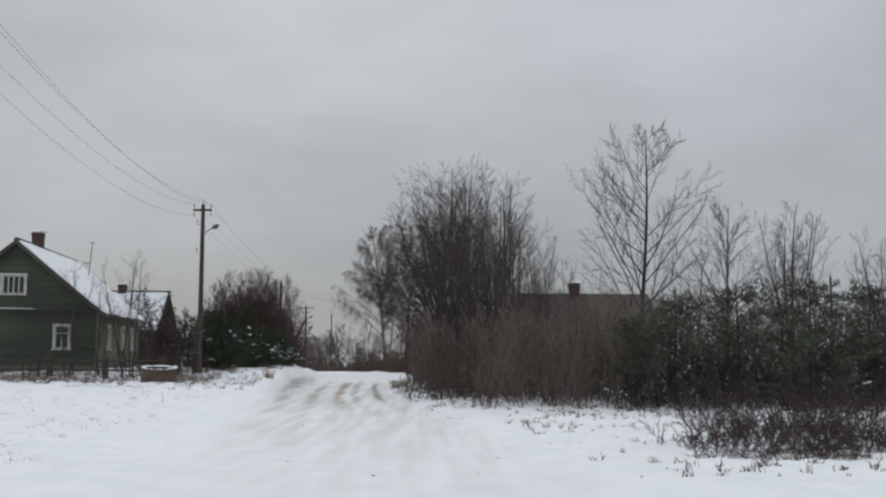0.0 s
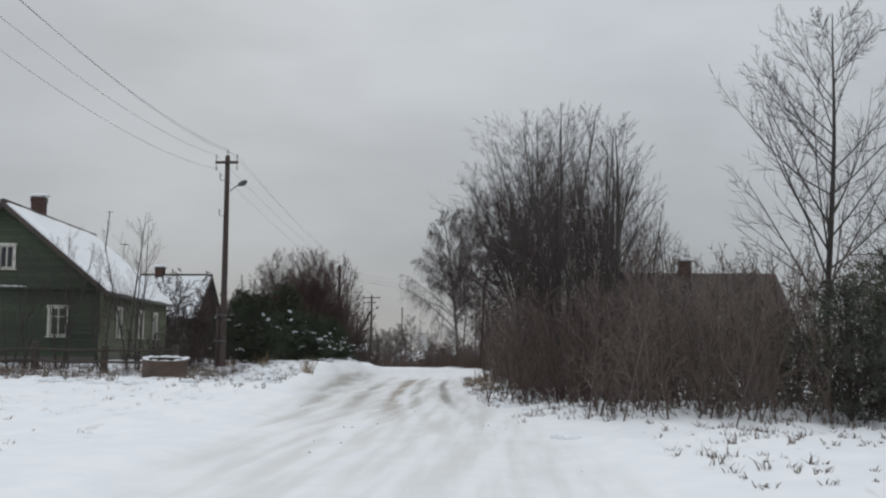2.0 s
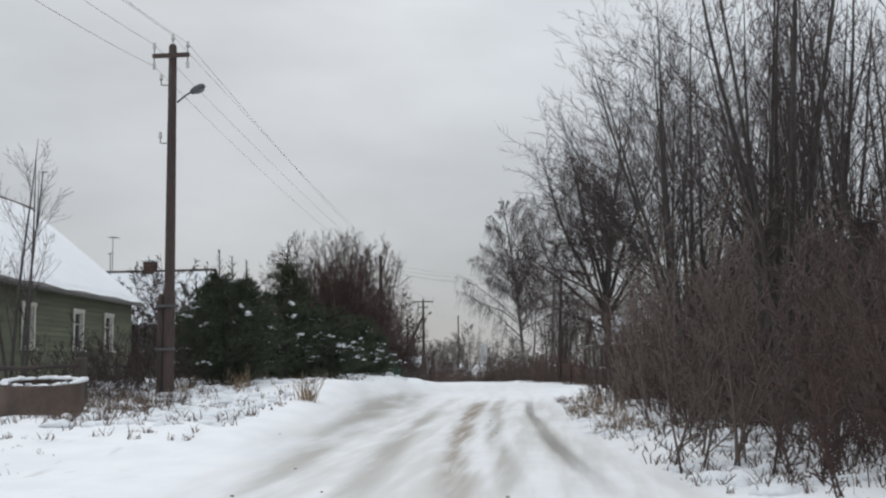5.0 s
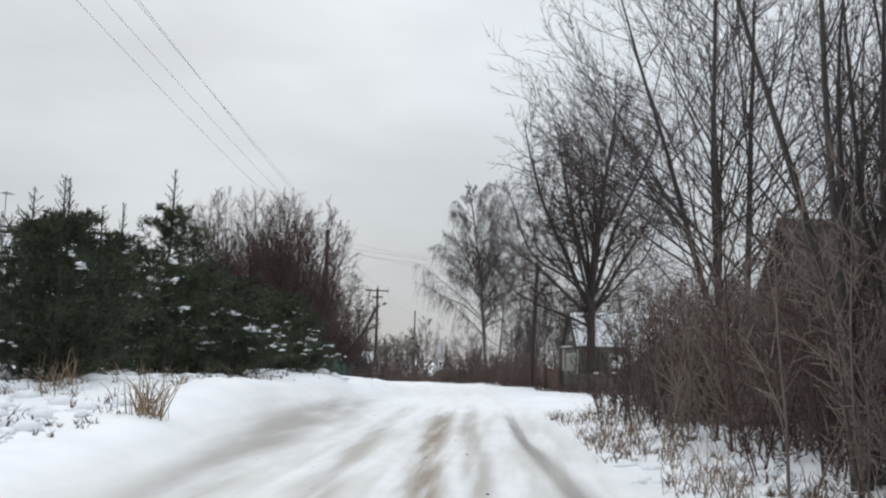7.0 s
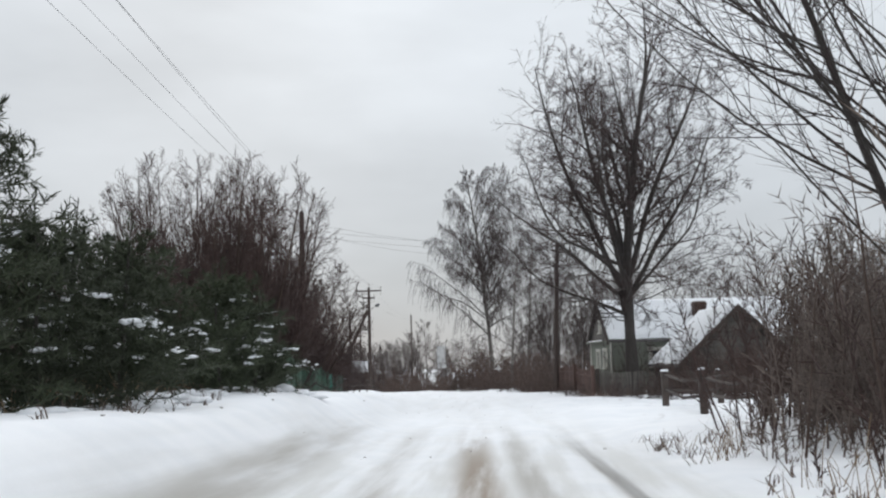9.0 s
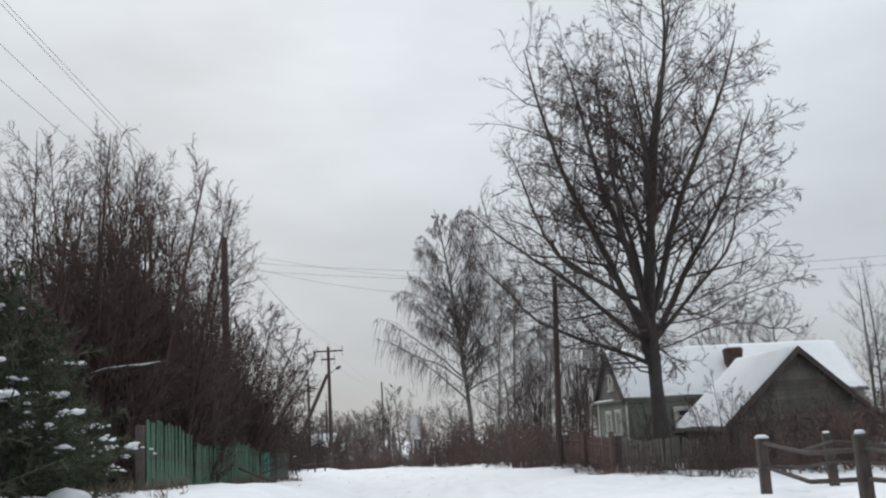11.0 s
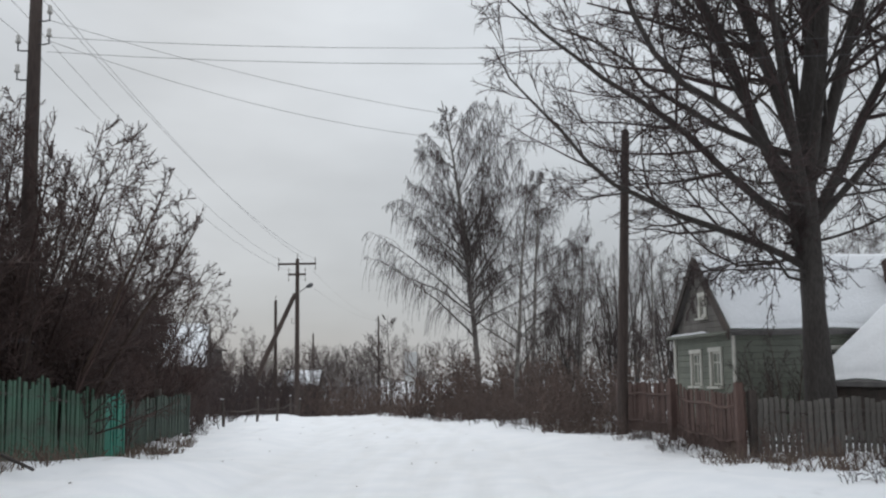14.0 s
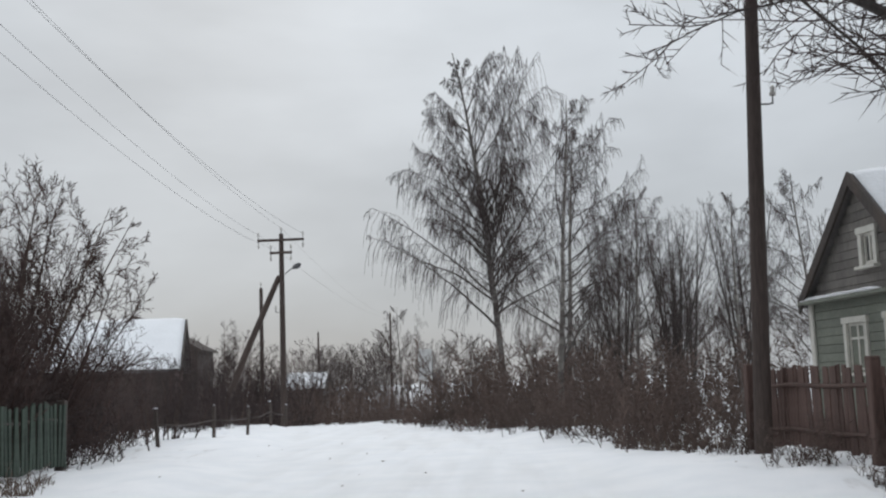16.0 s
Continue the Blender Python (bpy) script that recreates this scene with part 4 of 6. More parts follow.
def chimney(parent, x, y, z, w, h, snow=True, name="chimney"):
    """Bricks laid round a flue, with a corbelled head."""
    core = part(name, boxes(((x - w / 2 + 0.015, y - w / 2 + 0.015, z), (x + w / 2 - 0.015, y + w / 2 - 0.015, z + h - 0.02))), M_MORTAR, parent, "brick chimney stack")
    me = bpy.data.meshes.new("brick")
    bm = boxes(((-0.12, -0.058, -0.031), (0.12, 0.058, 0.031)), bevel=0.006)
    bm.to_mesh(me)
    bm.free()
    me.materials.append(M_BRICK)
    rows = int(h / 0.073)
    per = max(2, round(w / 0.25))
    for r in range(rows):
        out = 0.02 if r >= rows - 3 else 0.0
        for side in range(4):
            for k in range(per):
                ob = new("brick", me)
                ob.parent = core
                s = w + 2 * out
                off = -s / 2 + s * (k + 0.5 + (0.25 if r % 2 else -0.0)) / per
                off = min(off, s / 2 - 0.12)
                m = Matrix.Translation((x, y, z + 0.036 + r * 0.073)) @ Matrix.Rotation(side * math.pi / 2, 4, "Z") @ Matrix.Translation((off, -s / 2 + 0.05, 0))
                ob.matrix_local = m @ Matrix.Diagonal((s / per / 0.25, 1, 1, 1))
    if snow:
        rng = np.random.default_rng(4)
        v, t = blobs(rng, np.array([(x, y, z + h - 0.02)]), w * 0.5)
        mesh_np("snow_cap", v, None, M_SNOW, core, "snow on the chimney head", tris=t)
    return core


def gable_house(name, label, corner, turn, width, length, eave, apex, base, wall_mat, side_mat, over=0.35, front=(), side=(), stack=None, roof_mat=None, attic=None, ledge=True,
                side_at="right", snow_both=True, snow_thick=0.12, clad=True, snowy=True, corner_mat=None, gable_mat=None, bare=0.0, ridge=False):
    """A house with its gable wall along its own x axis at y = 0, facing -y, and its length along y. corner: its left front corner.
    front and side: windows (place along the wall, sill, width, height, bars)."""
    root = thing(name, Matrix.Translation((*corner, 0)) @ Matrix.Rotation(radians(turn), 4, "Z"))
    tagged(root, label, "house")
    w2 = width / 2
    t = 0.14
    bm = bmesh.new()
    # the shell behind the boards: four walls with gables
    for y0, y1 in ((0.05, 0.05 + t), (length - t, length)):
        pts = [(0, base - 0.5), (width, base - 0.5), (width, eave), (w2, apex), (0, eave)]
        f = [bm.verts.new((x, y0, z)) for x, z in pts]
        g = [bm.verts.new((x, y1, z)) for x, z in pts]
        bm.faces.new(f)
        bm.faces.new(g[::-1])
        for i in range(5):
            bm.faces.new((f[i], g[i], g[(i + 1) % 5], f[(i + 1) % 5]))
    box(bm, (0.05, 0.05 + t, base - 0.5), (0.05 + t, length - t, eave))
    box(bm, (width - 0.05 - t, 0.05 + t, base - 0.5), (width - 0.05, length - t, eave))
    bmesh.ops.recalc_face_normals(bm, faces=bm.faces)
    wall = part("wall", bm, wall_mat, root)
    part("plinth", boxes(((-0.04, -0.0, base - 0.5), (width + 0.04, length, base + 0.22)), bevel=0.01), M_CONCRETE, root, "grey plinth below the boards")
    holes = [(x - w / 2, x + w / 2, z, z + h) for x, z, w, h, *_ in front]
    if clad:
        boards(wall, "board", wall_mat, width, base + 0.22, eave, holes, y=0.045)
        hole2 = [(attic[0] - attic[2] / 2, attic[0] + attic[2] / 2, attic[1], attic[1] + attic[3])] if attic else []
        boards(wall, "board", gable_mat or wall_mat, width, eave, apex - 0.1, hole2, (w2, apex, eave), y=0.02)
    for x, z, w, h, *bars in front:
        window(root, x, z, w, h, 0.03, bars[0] if bars else (1, 1))
    if attic:
        window(root, *attic[:4], 0.0, attic[4], False)
    if ledge:
        part("ledge", boxes(((-0.1, -0.22, eave - 0.06), (width + 0.1, 0.03, eave)), bevel=0.01), wall_mat, root, "boarded ledge under the gable")
        snow_sheet("ledge_snow", root, ((-0.05, -0.2, eave), (width * 0.62, -0.2, eave), (width * 0.62, -0.01, eave + 0.02), (-0.05, -0.01, eave + 0.02)), 0.06, 5, 20, 4)
    for x in (0.0, width):
        part("corner_board", boxes(((x - 0.07, -0.03, base + 0.2), (x + 0.07, 0.015, eave - 0.06)), bevel=0.006), corner_mat or side_mat, root, "upright corner board")
    # the long wall, set in its own plane
    sh = [(x - w / 2, x + w / 2, z, z + h) for x, z, w, h, *_ in side]
    bm = boxes(((0.02, 0.0, base + 0.2), (length - 0.02, 0.045, eave)))
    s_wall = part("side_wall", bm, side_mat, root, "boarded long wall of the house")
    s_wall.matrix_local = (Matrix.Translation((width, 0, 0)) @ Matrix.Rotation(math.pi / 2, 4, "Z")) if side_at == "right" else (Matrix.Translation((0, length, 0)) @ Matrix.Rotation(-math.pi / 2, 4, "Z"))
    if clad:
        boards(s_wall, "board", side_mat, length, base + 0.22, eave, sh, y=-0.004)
    for x, z, w, h, *bars in side:
        window(s_wall, x, z, w, h, -0.05, bars[0] if bars else (0, 1))
    # roof: two slabs, bargeboards, snow
    sl = (apex - eave) / w2
    roof = None
    for sgn in (-1, 1):
        ex = w2 + sgn * (w2 + over)
        ez = eave - over * sl
        bm = bmesh.new()
        ring = [(ex, ez), (w2, apex), (w2, apex + 0.1), (ex, ez + 0.1)]
        f = [bm.verts.new((x, -over, z + 0.02)) for x, z in ring]
        g = [bm.verts.new((x, length + over, z + 0.02)) for x, z in ring]
        bm.faces.new(f)
        bm.faces.new(g[::-1])
        for i in range(4):
            bm.faces.new((f[i], g[i], g[(i + 1) % 4], f[(i + 1) % 4]))
        bmesh.ops.recalc_face_normals(bm, faces=bm.faces)
        slab = part("roof", bm, roof_mat or M_SLATE, root, "roof slope under snow")
        bm = bmesh.new()
        ring = [(ex, ez - 0.1), (w2, apex - 0.1), (w2, apex + 0.13), (ex, ez + 0.13)]
        f = [bm.verts.new((x, -over - 0.05, z + 0.02)) for x, z in ring]
        g = [bm.verts.new((x, -over - 0.004, z + 0.02)) for x, z in ring]
        bm.faces.new(f)
        bm.faces.new(g[::-1])
        for i in range(4):
            bm.faces.new((f[i], g[i], g[(i + 1) % 4], f[(i + 1) % 4]))
        bmesh.ops.recalc_face_normals(bm, faces=bm.faces)
        part("bargeboard", bm, M_WOOD_DARK, slab, "painted bargeboard along the gable")
        if snowy and (snow_both or sgn > 0):
            snow_sheet("roof_snow", slab, ((ex, -over + 0.05, ez + 0.12), (ex, length + over - 0.03, ez + 0.12), (w2 + sgn * 0.02, length + over - 0.03, apex + 0.12), (w2 + sgn * 0.02, -over + 0.05, apex + 0.12)),
                       snow_thick, 3 + sgn, 90 if bare else 40, 44 if bare else 22, None, bare)
    if ridge:
        tube("ridge_cap", [(w2, -over - 0.04, apex + 0.13), (w2, length * 0.5, apex + 0.12), (w2, length + over + 0.04, apex + 0.13)], [0.13] * 3, 6, M_WOOD_DARK, root, "dark ridge capping")
    if stack:
        chimney(root, *stack)
    return root


H1_TURN = 6.0
H1_W, H1_L = 7.9, 12.4
h1c, h1s = math.cos(radians(H1_TURN)), math.sin(radians(H1_TURN))
H1_RIGHT = (-16.25, 52.55)
H1 = (H1_RIGHT[0] - H1_W * h1c, H1_RIGHT[1] - H1_W * h1s)
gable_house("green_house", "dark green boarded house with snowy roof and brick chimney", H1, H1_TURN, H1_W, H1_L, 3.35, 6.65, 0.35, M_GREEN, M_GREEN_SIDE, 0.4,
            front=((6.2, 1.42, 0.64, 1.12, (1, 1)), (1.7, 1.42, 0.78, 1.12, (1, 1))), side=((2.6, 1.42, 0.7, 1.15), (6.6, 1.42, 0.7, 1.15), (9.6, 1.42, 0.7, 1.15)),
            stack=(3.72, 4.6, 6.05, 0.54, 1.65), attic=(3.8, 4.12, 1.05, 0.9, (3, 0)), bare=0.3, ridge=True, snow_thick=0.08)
gable_house("farm_house", "low grey boarded house with snowy roof behind the garden", (-19.9, 77.8), 92.0, 6.6, 9.0, 3.0, 5.7, 0.2, M_WOOD_BROWN, M_WOOD_GREY, 0.35,
            front=(), side=((2.5, 1.3, 0.8, 1.0), (5.5, 1.3, 0.8, 1.0)), stack=(3.3, 3.2, 5.2, 0.55, 1.2), ledge=False, side_at="left", bare=0.62, ridge=True, snow_thick=0.06)
# the small green house by the brown fence: its gable looks onto the road
gable_house("road_house", "small grey-green boarded house with white corner boards", (0.49, 101.7), -81.8, 4.2, 9.5, 1.75, 3.6, -0.62, M_GREYGREEN, M_GREYGREEN, 0.14,
            front=((1.6, 0.48, 0.6, 0.8, (1, 1)), (3.0, 0.48, 0.62, 0.82, (1, 1))), side=((2.2, 0.48, 0.6, 0.8), (4.6, 0.48, 0.6, 0.8)), stack=(3.35, 4.7, 2.3, 0.55, 1.3, False),
            attic=(2.3, 2.2, 0.36, 0.5, (1, 0)), corner_mat=M_WHITE, gable_mat=M_WOOD_GREY)
gable_house("yard_shed", "dark weathered board shed with snowy gable roof in a yard", (3.45, 91.3), 3.0, 4.6, 6.0, 0.72, 2.85, -0.7, M_WOOD_GREY, M_WOOD_DARK, 0.3,
            front=(), side=(), stack=None, ledge=False, side_at="left")
gable_house("hidden_house", "dark weathered house behind thickets, only roof showing", (5.2, 71.0), -90.0, 7.0, 9.0, 2.4, 5.0, -0.5, M_WOOD_DARK, M_WOOD_DARK, 0.4,
            front=(), side=(), stack=(3.5, 4.6, 4.6, 0.6, 1.2), ledge=False, clad=False, snowy=False, roof_mat=M_WOOD_DARK)
gable_house("far_house", "distant house with wide snowy roof beyond the bushes", (-20.4, 130.5), 103.0, 7.0, 8.5, 1.6, 3.9, -1.6, M_WOOD_BROWN, M_WOOD_DARK, 0.35,
            front=(), side=(), stack=None, ledge=False, side_at="left", clad=False)
gable_house("far_barn", "distant dark-roofed barn behind a snowy roof", (-33.2, 150.0), 5.0, 8.0, 6.0, 3.2, 5.35, -1.6, M_WOOD_DARK, M_WOOD_DARK, 0.35,
            front=(), side=(), stack=None, ledge=False, clad=False, snowy=False, roof_mat=M_WOOD_DARK)
gable_house("roadside_shed", "small distant shed with snowy roof at the bend", (-20.5, 172.0), 90.0, 4.0, 3.2, 0.2, 1.4, -3.2, M_WOOD_GREY, M_WOOD_GREY, 0.25, ledge=False, clad=False)

# the pale board at the bend of the road
sign = thing("notice_board", Matrix.Translation((-10.8, 160.9, gz(-10.8, 160.9))))
sh_ = 2.9 - gz(-10.8, 160.9)
part("panel", boxes(((-0.5, -0.04, sh_ - 2.4), (0.5, 0.0, sh_)), bevel=0.02), M_BOARD, sign)
for sx in (-0.42, 0.42):
    part("post", boxes(((sx - 0.05, 0.002, -0.4), (sx + 0.05, 0.1, sh_ - 0.1)), bevel=0.01), M_POLE, sign)
tagged(sign, "plain white board on two posts beside the road", "sign")


# ---------------------------------------------------------------- well, antennas, fences
def well(x, y):
    root = thing("well", Matrix.Translation((x, y, gz(x, y) - 0.02)) @ Matrix.Rotation(0.07, 4, "X") @ Matrix.Rotation(0.03, 4, "Y"))
    tagged(root, "brown-stained concrete well ring with snow on its rim", "well")
    prof = [(0.75, -0.3), (0.76, 0.55), (0.74, 0.6), (0.64, 0.6), (0.62, 0.56), (0.62, -0.3)]
    n = 32
    v = [(r * math.cos(k * 2 * math.pi / n), r * math.sin(k * 2 * math.pi / n), z) for k in range(n) for r, z in prof]
    m = len(prof)
    q = [(k * m + j, ((k + 1) % n) * m + j, ((k + 1) % n) * m + j + 1, k * m + j + 1) for k in range(n) for j in range(m - 1)]
    mesh_np("ring", v, q, M_WELL, root, smooth=False)
    part("cover", boxes(*[((-0.64 + 0.16 * i, -math.sqrt(max(0.0, 0.6 ** 2 - (0.64 - 0.16 * i - 0.08) ** 2)), 0.42), (-0.64 + 0.16 * i + 0.15, math.sqrt(max(0.0, 0.6 ** 2 - (0.64 - 0.16 * i - 0.08) ** 2)), 0.47)) for i in range(8)], bevel=0.006),
         M_WOOD_GREY, root, "grey plank cover inside the ring")
    rng = np.random.default_rng(8)
    a = rng.uniform(0, 6.283, 110)
    r = np.where(rng.random(110) < 0.75, rng.normal(0.69, 0.035, 110), rng.uniform(0, 0.52, 110))
    c = np.stack([r * np.cos(a), r * np.sin(a), np.where(r > 0.65, 0.61, 0.49)], 1)
    vv, t = blobs(rng, c, 0.085)
    mesh_np("rim_snow", vv, None, M_SNOW, root, "lumpy snow on the rim", tris=t)
    return root


M_WELL = material("stained_concrete", (0.12, 0.085, 0.068), 0.95, 0.25, 2.5, 45.0, 0.5, tint=(0.08, 0.06, 0.05))
well(-11.62, 46.5)


def antenna(x, y, top, cross=True, base=None, lean=0.0):
    b = gz(x, y) if base is None else base
    root = thing("antenna", Matrix.Translation((x, y, b)) @ Matrix.Rotation(lean, 4, "Y"))
    h = top - b
    tube("mast", [(0, 0, -0.2), (0, 0, h * 0.6), (0, 0, h)], [0.03, 0.028, 0.02], 6, M_METAL, root)
    if cross:
        tube("boom", [(-0.1, -0.25, h - 0.1), (0.1, 0.45, h - 0.1)], [0.014, 0.014], 5, M_METAL, root)
        for k in (-0.2, 0.0, 0.2, 0.4):
            tube("element", [(-0.3, k, h - 0.1), (0.3, k, h - 0.1)], [0.009, 0.009], 4, M_METAL, root)
    else:
        tube("element", [(-0.16, 0, h - 0.06), (0.16, 0, h - 0.03)], [0.016, 0.016], 4, M_METAL, root)
    return tagged(root, "thin dark antenna mast above the roofs" if not cross else "thin mast with a small television aerial", "antenna", "roof antennas")


antenna(-19.85, 62.0, 7.75, False, 5.1, 0.08)
antenna(-28.2, 87.6, 8.7, True)
antenna(-22.6, 74.5, 6.2, False)


def picket_fence(label, pts, height, pitch, mat, name="picket_fence", post_mat=None, post_h=None, width=0.075, seed=1, sag=0.0, lean=0.0, every=2.6, snow=True, teal=None):
    """Pickets on two rails between posts, along a line of points."""
    rng = np.random.default_rng(seed)
    root = thing(name)
    tagged(root, label, "fence", "picket fences")
    meshes = []
    for k in range(4):
        hh = height * rng.uniform(0.97, 1.03)
        bm = boxes(((-width / 2, -0.012, 0.06), (width / 2, 0.012, hh)), bevel=0.004)
        me = bpy.data.meshes.new("picket")
        bm.to_mesh(me)
        bm.free()
        me.materials.append(mat)
        meshes.append(me)
    tm = []
    for me in meshes[:2]:
        c = me.copy()
        c.materials[0] = M_TEAL
        tm.append(c)
    for (x0, y0), (x1, y1) in zip(pts[:-1], pts[1:]):
        L = math.hypot(x1 - x0, y1 - y0)
        ang = math.atan2(y1 - y0, x1 - x0)
        n = int(L / pitch)
        for k in range(n):
            f = (k + 0.5) / n
            x, y = x0 + (x1 - x0) * f, y0 + (y1 - y0) * f
            if len(root.children) > 290:
                break
            is_teal = teal and teal[0] < y < teal[1]
            ob = new("picket", (tm if is_teal else meshes)[int(rng.integers(2 if is_teal else 4))])
            ob.parent = root
            dz = -sag * 4 * (f * every * 1.0 % 1.0) * (1 - (f * every % 1.0)) + rng.normal(0, 0.012)
            ob.matrix_local = Matrix.Translation((x, y, gz(x, y) + dz)) @ Matrix.Rotation(ang, 4, "Z") @ Matrix.Rotation(rng.normal(0, 0.02) + lean, 4, "X") @ Matrix.Rotation(rng.normal(0, 0.025), 4, "Y")
        posts = max(1, round(L / every))
        for k in range(posts + 1):
            f = k / posts
            x, y = x0 + (x1 - x0) * f, y0 + (y1 - y0) * f
            ph = (post_h or height + 0.1) * rng.uniform(0.95, 1.05)
            m = Matrix.Translation((x, y, gz(x, y))) @ Matrix.Rotation(ang, 4, "Z") @ Matrix.Rotation(rng.normal(0, 0.03), 4, "Y")
            ob = part("post", boxes(((-0.07, 0.03, -0.4), (0.07, 0.17, ph)), bevel=0.015), post_mat or M_WOOD_DARK, root, "dark square timber post")
            ob.matrix_local = m
            if snow:
                v, t = blobs(rng, np.array([(0, 0.1, ph + 0.01)]), 0.1)
                mesh_np("snow_cap", v, None, M_SNOW, ob, "snow on the post head", tris=t)
        for hz in (height * 0.25, height * 0.78):
            m = 9
            P = [(x0 + (x1 - x0) * i / m - math.sin(ang) * 0.0, y0 + (y1 - y0) * i / m, gz(x0 + (x1 - x0) * i / m, y0 + (y1 - y0) * i / m) + hz) for i in range(m + 1)]
            P = [(x - math.sin(ang) * 0.03 * 1, y + math.cos(ang) * 0.03, z) for x, y, z in P]
            tube("rail", P, [0.03] * (m + 1), 4, post_mat or M_WOOD_DARK, root)
    return root


picket_fence("old green picket fence with sagging panels by the road", [(-10.0, 74.8), (-10.45, 79.1)], 1.15, 0.101, M_FENCE, seed=2, width=0.098, every=4.3, snow=False, post_h=1.1)
picket_fence("old green picket fence with gaps between pickets", [(-10.55, 79.6), (-11.0, 85.6)], 1.05, 0.125, M_FENCE, seed=3, width=0.085, every=3.0, sag=0.03, snow=False)
picket_fence("green picket fence with newer teal pickets at its end", [(-11.05, 85.9), (-11.45, 92.2)], 1.2, 0.115, M_FENCE, seed=4, width=0.085, every=6.3, sag=0.12, snow=False, teal=(90.9, 99))
picket_fence("dull dark green picket fence running into bushes", [(-11.75, 93.2), (-11.95, 98.3)], 0.98, 0.13, M_FENCE_DULL, seed=5, width=0.09, every=3.2, snow=False)
picket_fence("red-brown picket fence along the road with end post", [(-0.25, 91.3), (-0.75, 95.0), (-1.4, 98.4)], 1.15, 0.1, M_WOOD_BROWN, seed=6, width=0.088, every=2.6, post_mat=M_WOOD_BROWN, snow=False)
picket_fence("red-brown picket fence closing the yard", [(-0.1, 91.2), (3.1, 92.0)], 1.0, 0.12, M_WOOD_GREY, seed=7, width=0.085, every=2.4, snow=False)


def rail_fence(label, pts, height, rails=(0.4, 0.9), drop=0.0, half=0.1, snow=True):
    root = thing("rail_fence")
    tagged(root, label, "fence")
    rng = np.random.default_rng(int(abs(pts[0][0]) * 10))
    for x, y in pts:
        h = height * rng.uniform(0.92, 1.06)
        ob = part("post", boxes(((-half, -half, -0.4), (half, half, h)), bevel=half * 0.3), M_WOOD_DARK, root, "dark weathered post")
        ob.matrix_local = Matrix.Translation((x, y, gz(x, y))) @ Matrix.Rotation(rng.normal(0, 0.04), 4, "Y")
        if snow:
            v, t = blobs(rng, np.array([(0, 0, h)]), half * 0.85)
            mesh_np("snow_cap", v, None, M_SNOW, ob, "snow on the post head", tris=t)
    for (x0, y0), (x1, y1) in zip(pts[:-1], pts[1:]):
        for f in rails:
            z0, z1 = gz(x0, y0) + height * f, gz(x1, y1) + height * f
            mid = ((x0 + x1) / 2, (y0 + y1) / 2 - 0.02, (z0 + z1) / 2 - drop * rng.uniform(0.5, 1.5))
            tube("rail", [(x0, y0 - half - 0.01, z0), mid, (x1, y1 - half - 0.01, z1)], [half * 0.4, half * 0.45, half * 0.4], 5, M_WOOD_DARK, root)
    return root


rail_fence("low dark fence of posts and rails before the green house", [(-19.6, 48.6), (-17.2, 48.8), (-14.7, 49.0), (-12.1, 49.2)], 1.12, (0.4, 0.78), 0.03, 0.115, False)
rail_fence("broken rail fence of dark posts capped with snow", [(1.2, 68.6), (0.57, 71.8), (0.3, 75.8), (2.3, 78.4), (4.6, 79.0), (7.0, 79.4)], 0.98, (0.45, 0.85), 0.12, 0.085)
rail_fence("old garden fence of grey posts beyond the bushes", [(-12.9, 105.5), (-12.6, 109.0), (-12.7, 113.0), (-13.0, 117.5), (-13.4, 121.5)], 0.85, (0.55,), 0.05, 0.04)

# ---------------------------------------------------------------- conifers on the left
sp1 = place(spruce(11, 4.45, 1.45, "dense young spruce with patches of snow on its boughs", 26), -9.85, 57.9, 20)
sp2 = place(spruce(12, 3.5, 1.5, "dense dark spruce standing at the roadside hedge", 8), -10.1, 53.4, 70)
sp3 = place(spruce(13, 2.9, 1.5, "broad low spruce laden with snow beside the road", 28), -9.2, 61.0, 30)
for ob, x, y, tn, sz in ((sp1, -11.6, 57.2, 140, 0.92), (sp1, -12.0, 61.0, 260, 0.95), (sp3, -10.3, 64.3, 120, 0.92), 
                         (sp3, -9.3, 67.2, 220, 1.0), (sp2, -11.2, 54.6, 15, 0.98), (sp2, -10.4, 55.8, 250, 0.95), (sp3, -9.6, 59.4, 170, 1.0), (sp3, -10.6, 62.6, 10, 1.15), (sp3, -10.3, 69.8, 90, 0.9), (sp3, -8.9, 65.0, 200, 0.85), (sp3, -10.9, 67.4, 300, 1.05), (sp3, -8.7, 66.6, 60, 0.72), (sp3, -8.9, 68.4, 140, 0.6)):
    again(ob, x, y, tn, sz)

# ---------------------------------------------------------------- bare bushes on the left
lb1 = place(bush(21, 8.1, 3.1, "tall bare bush of many reddish brown stems", 22, (0, 0, M_TWIG_RED), 0.65, 0.25, (16, 8, 5), 0.0068, 0.35), -12.0, 79.0, 0)
lb2 = place(bush(22, 5.2, 2.3, "dense bare bush with reddish brown twigs", 16, (0, 0, M_TWIG_RED), 0.6, 0.34, (12, 8, 5), 0.0068, 0.7), -12.9, 74.6, 0, 0.8)
lb3 = place(bush(23, 5.5, 2.95, "rounded bare bush with fine reddish brown twigs", 24, (0, 0, M_TWIG_RED), 0.45, 0.5, (15, 9, 5), 0.0074, 0.4, (30, 58), 0.05), -14.6, 101.0, 30, 1.1)
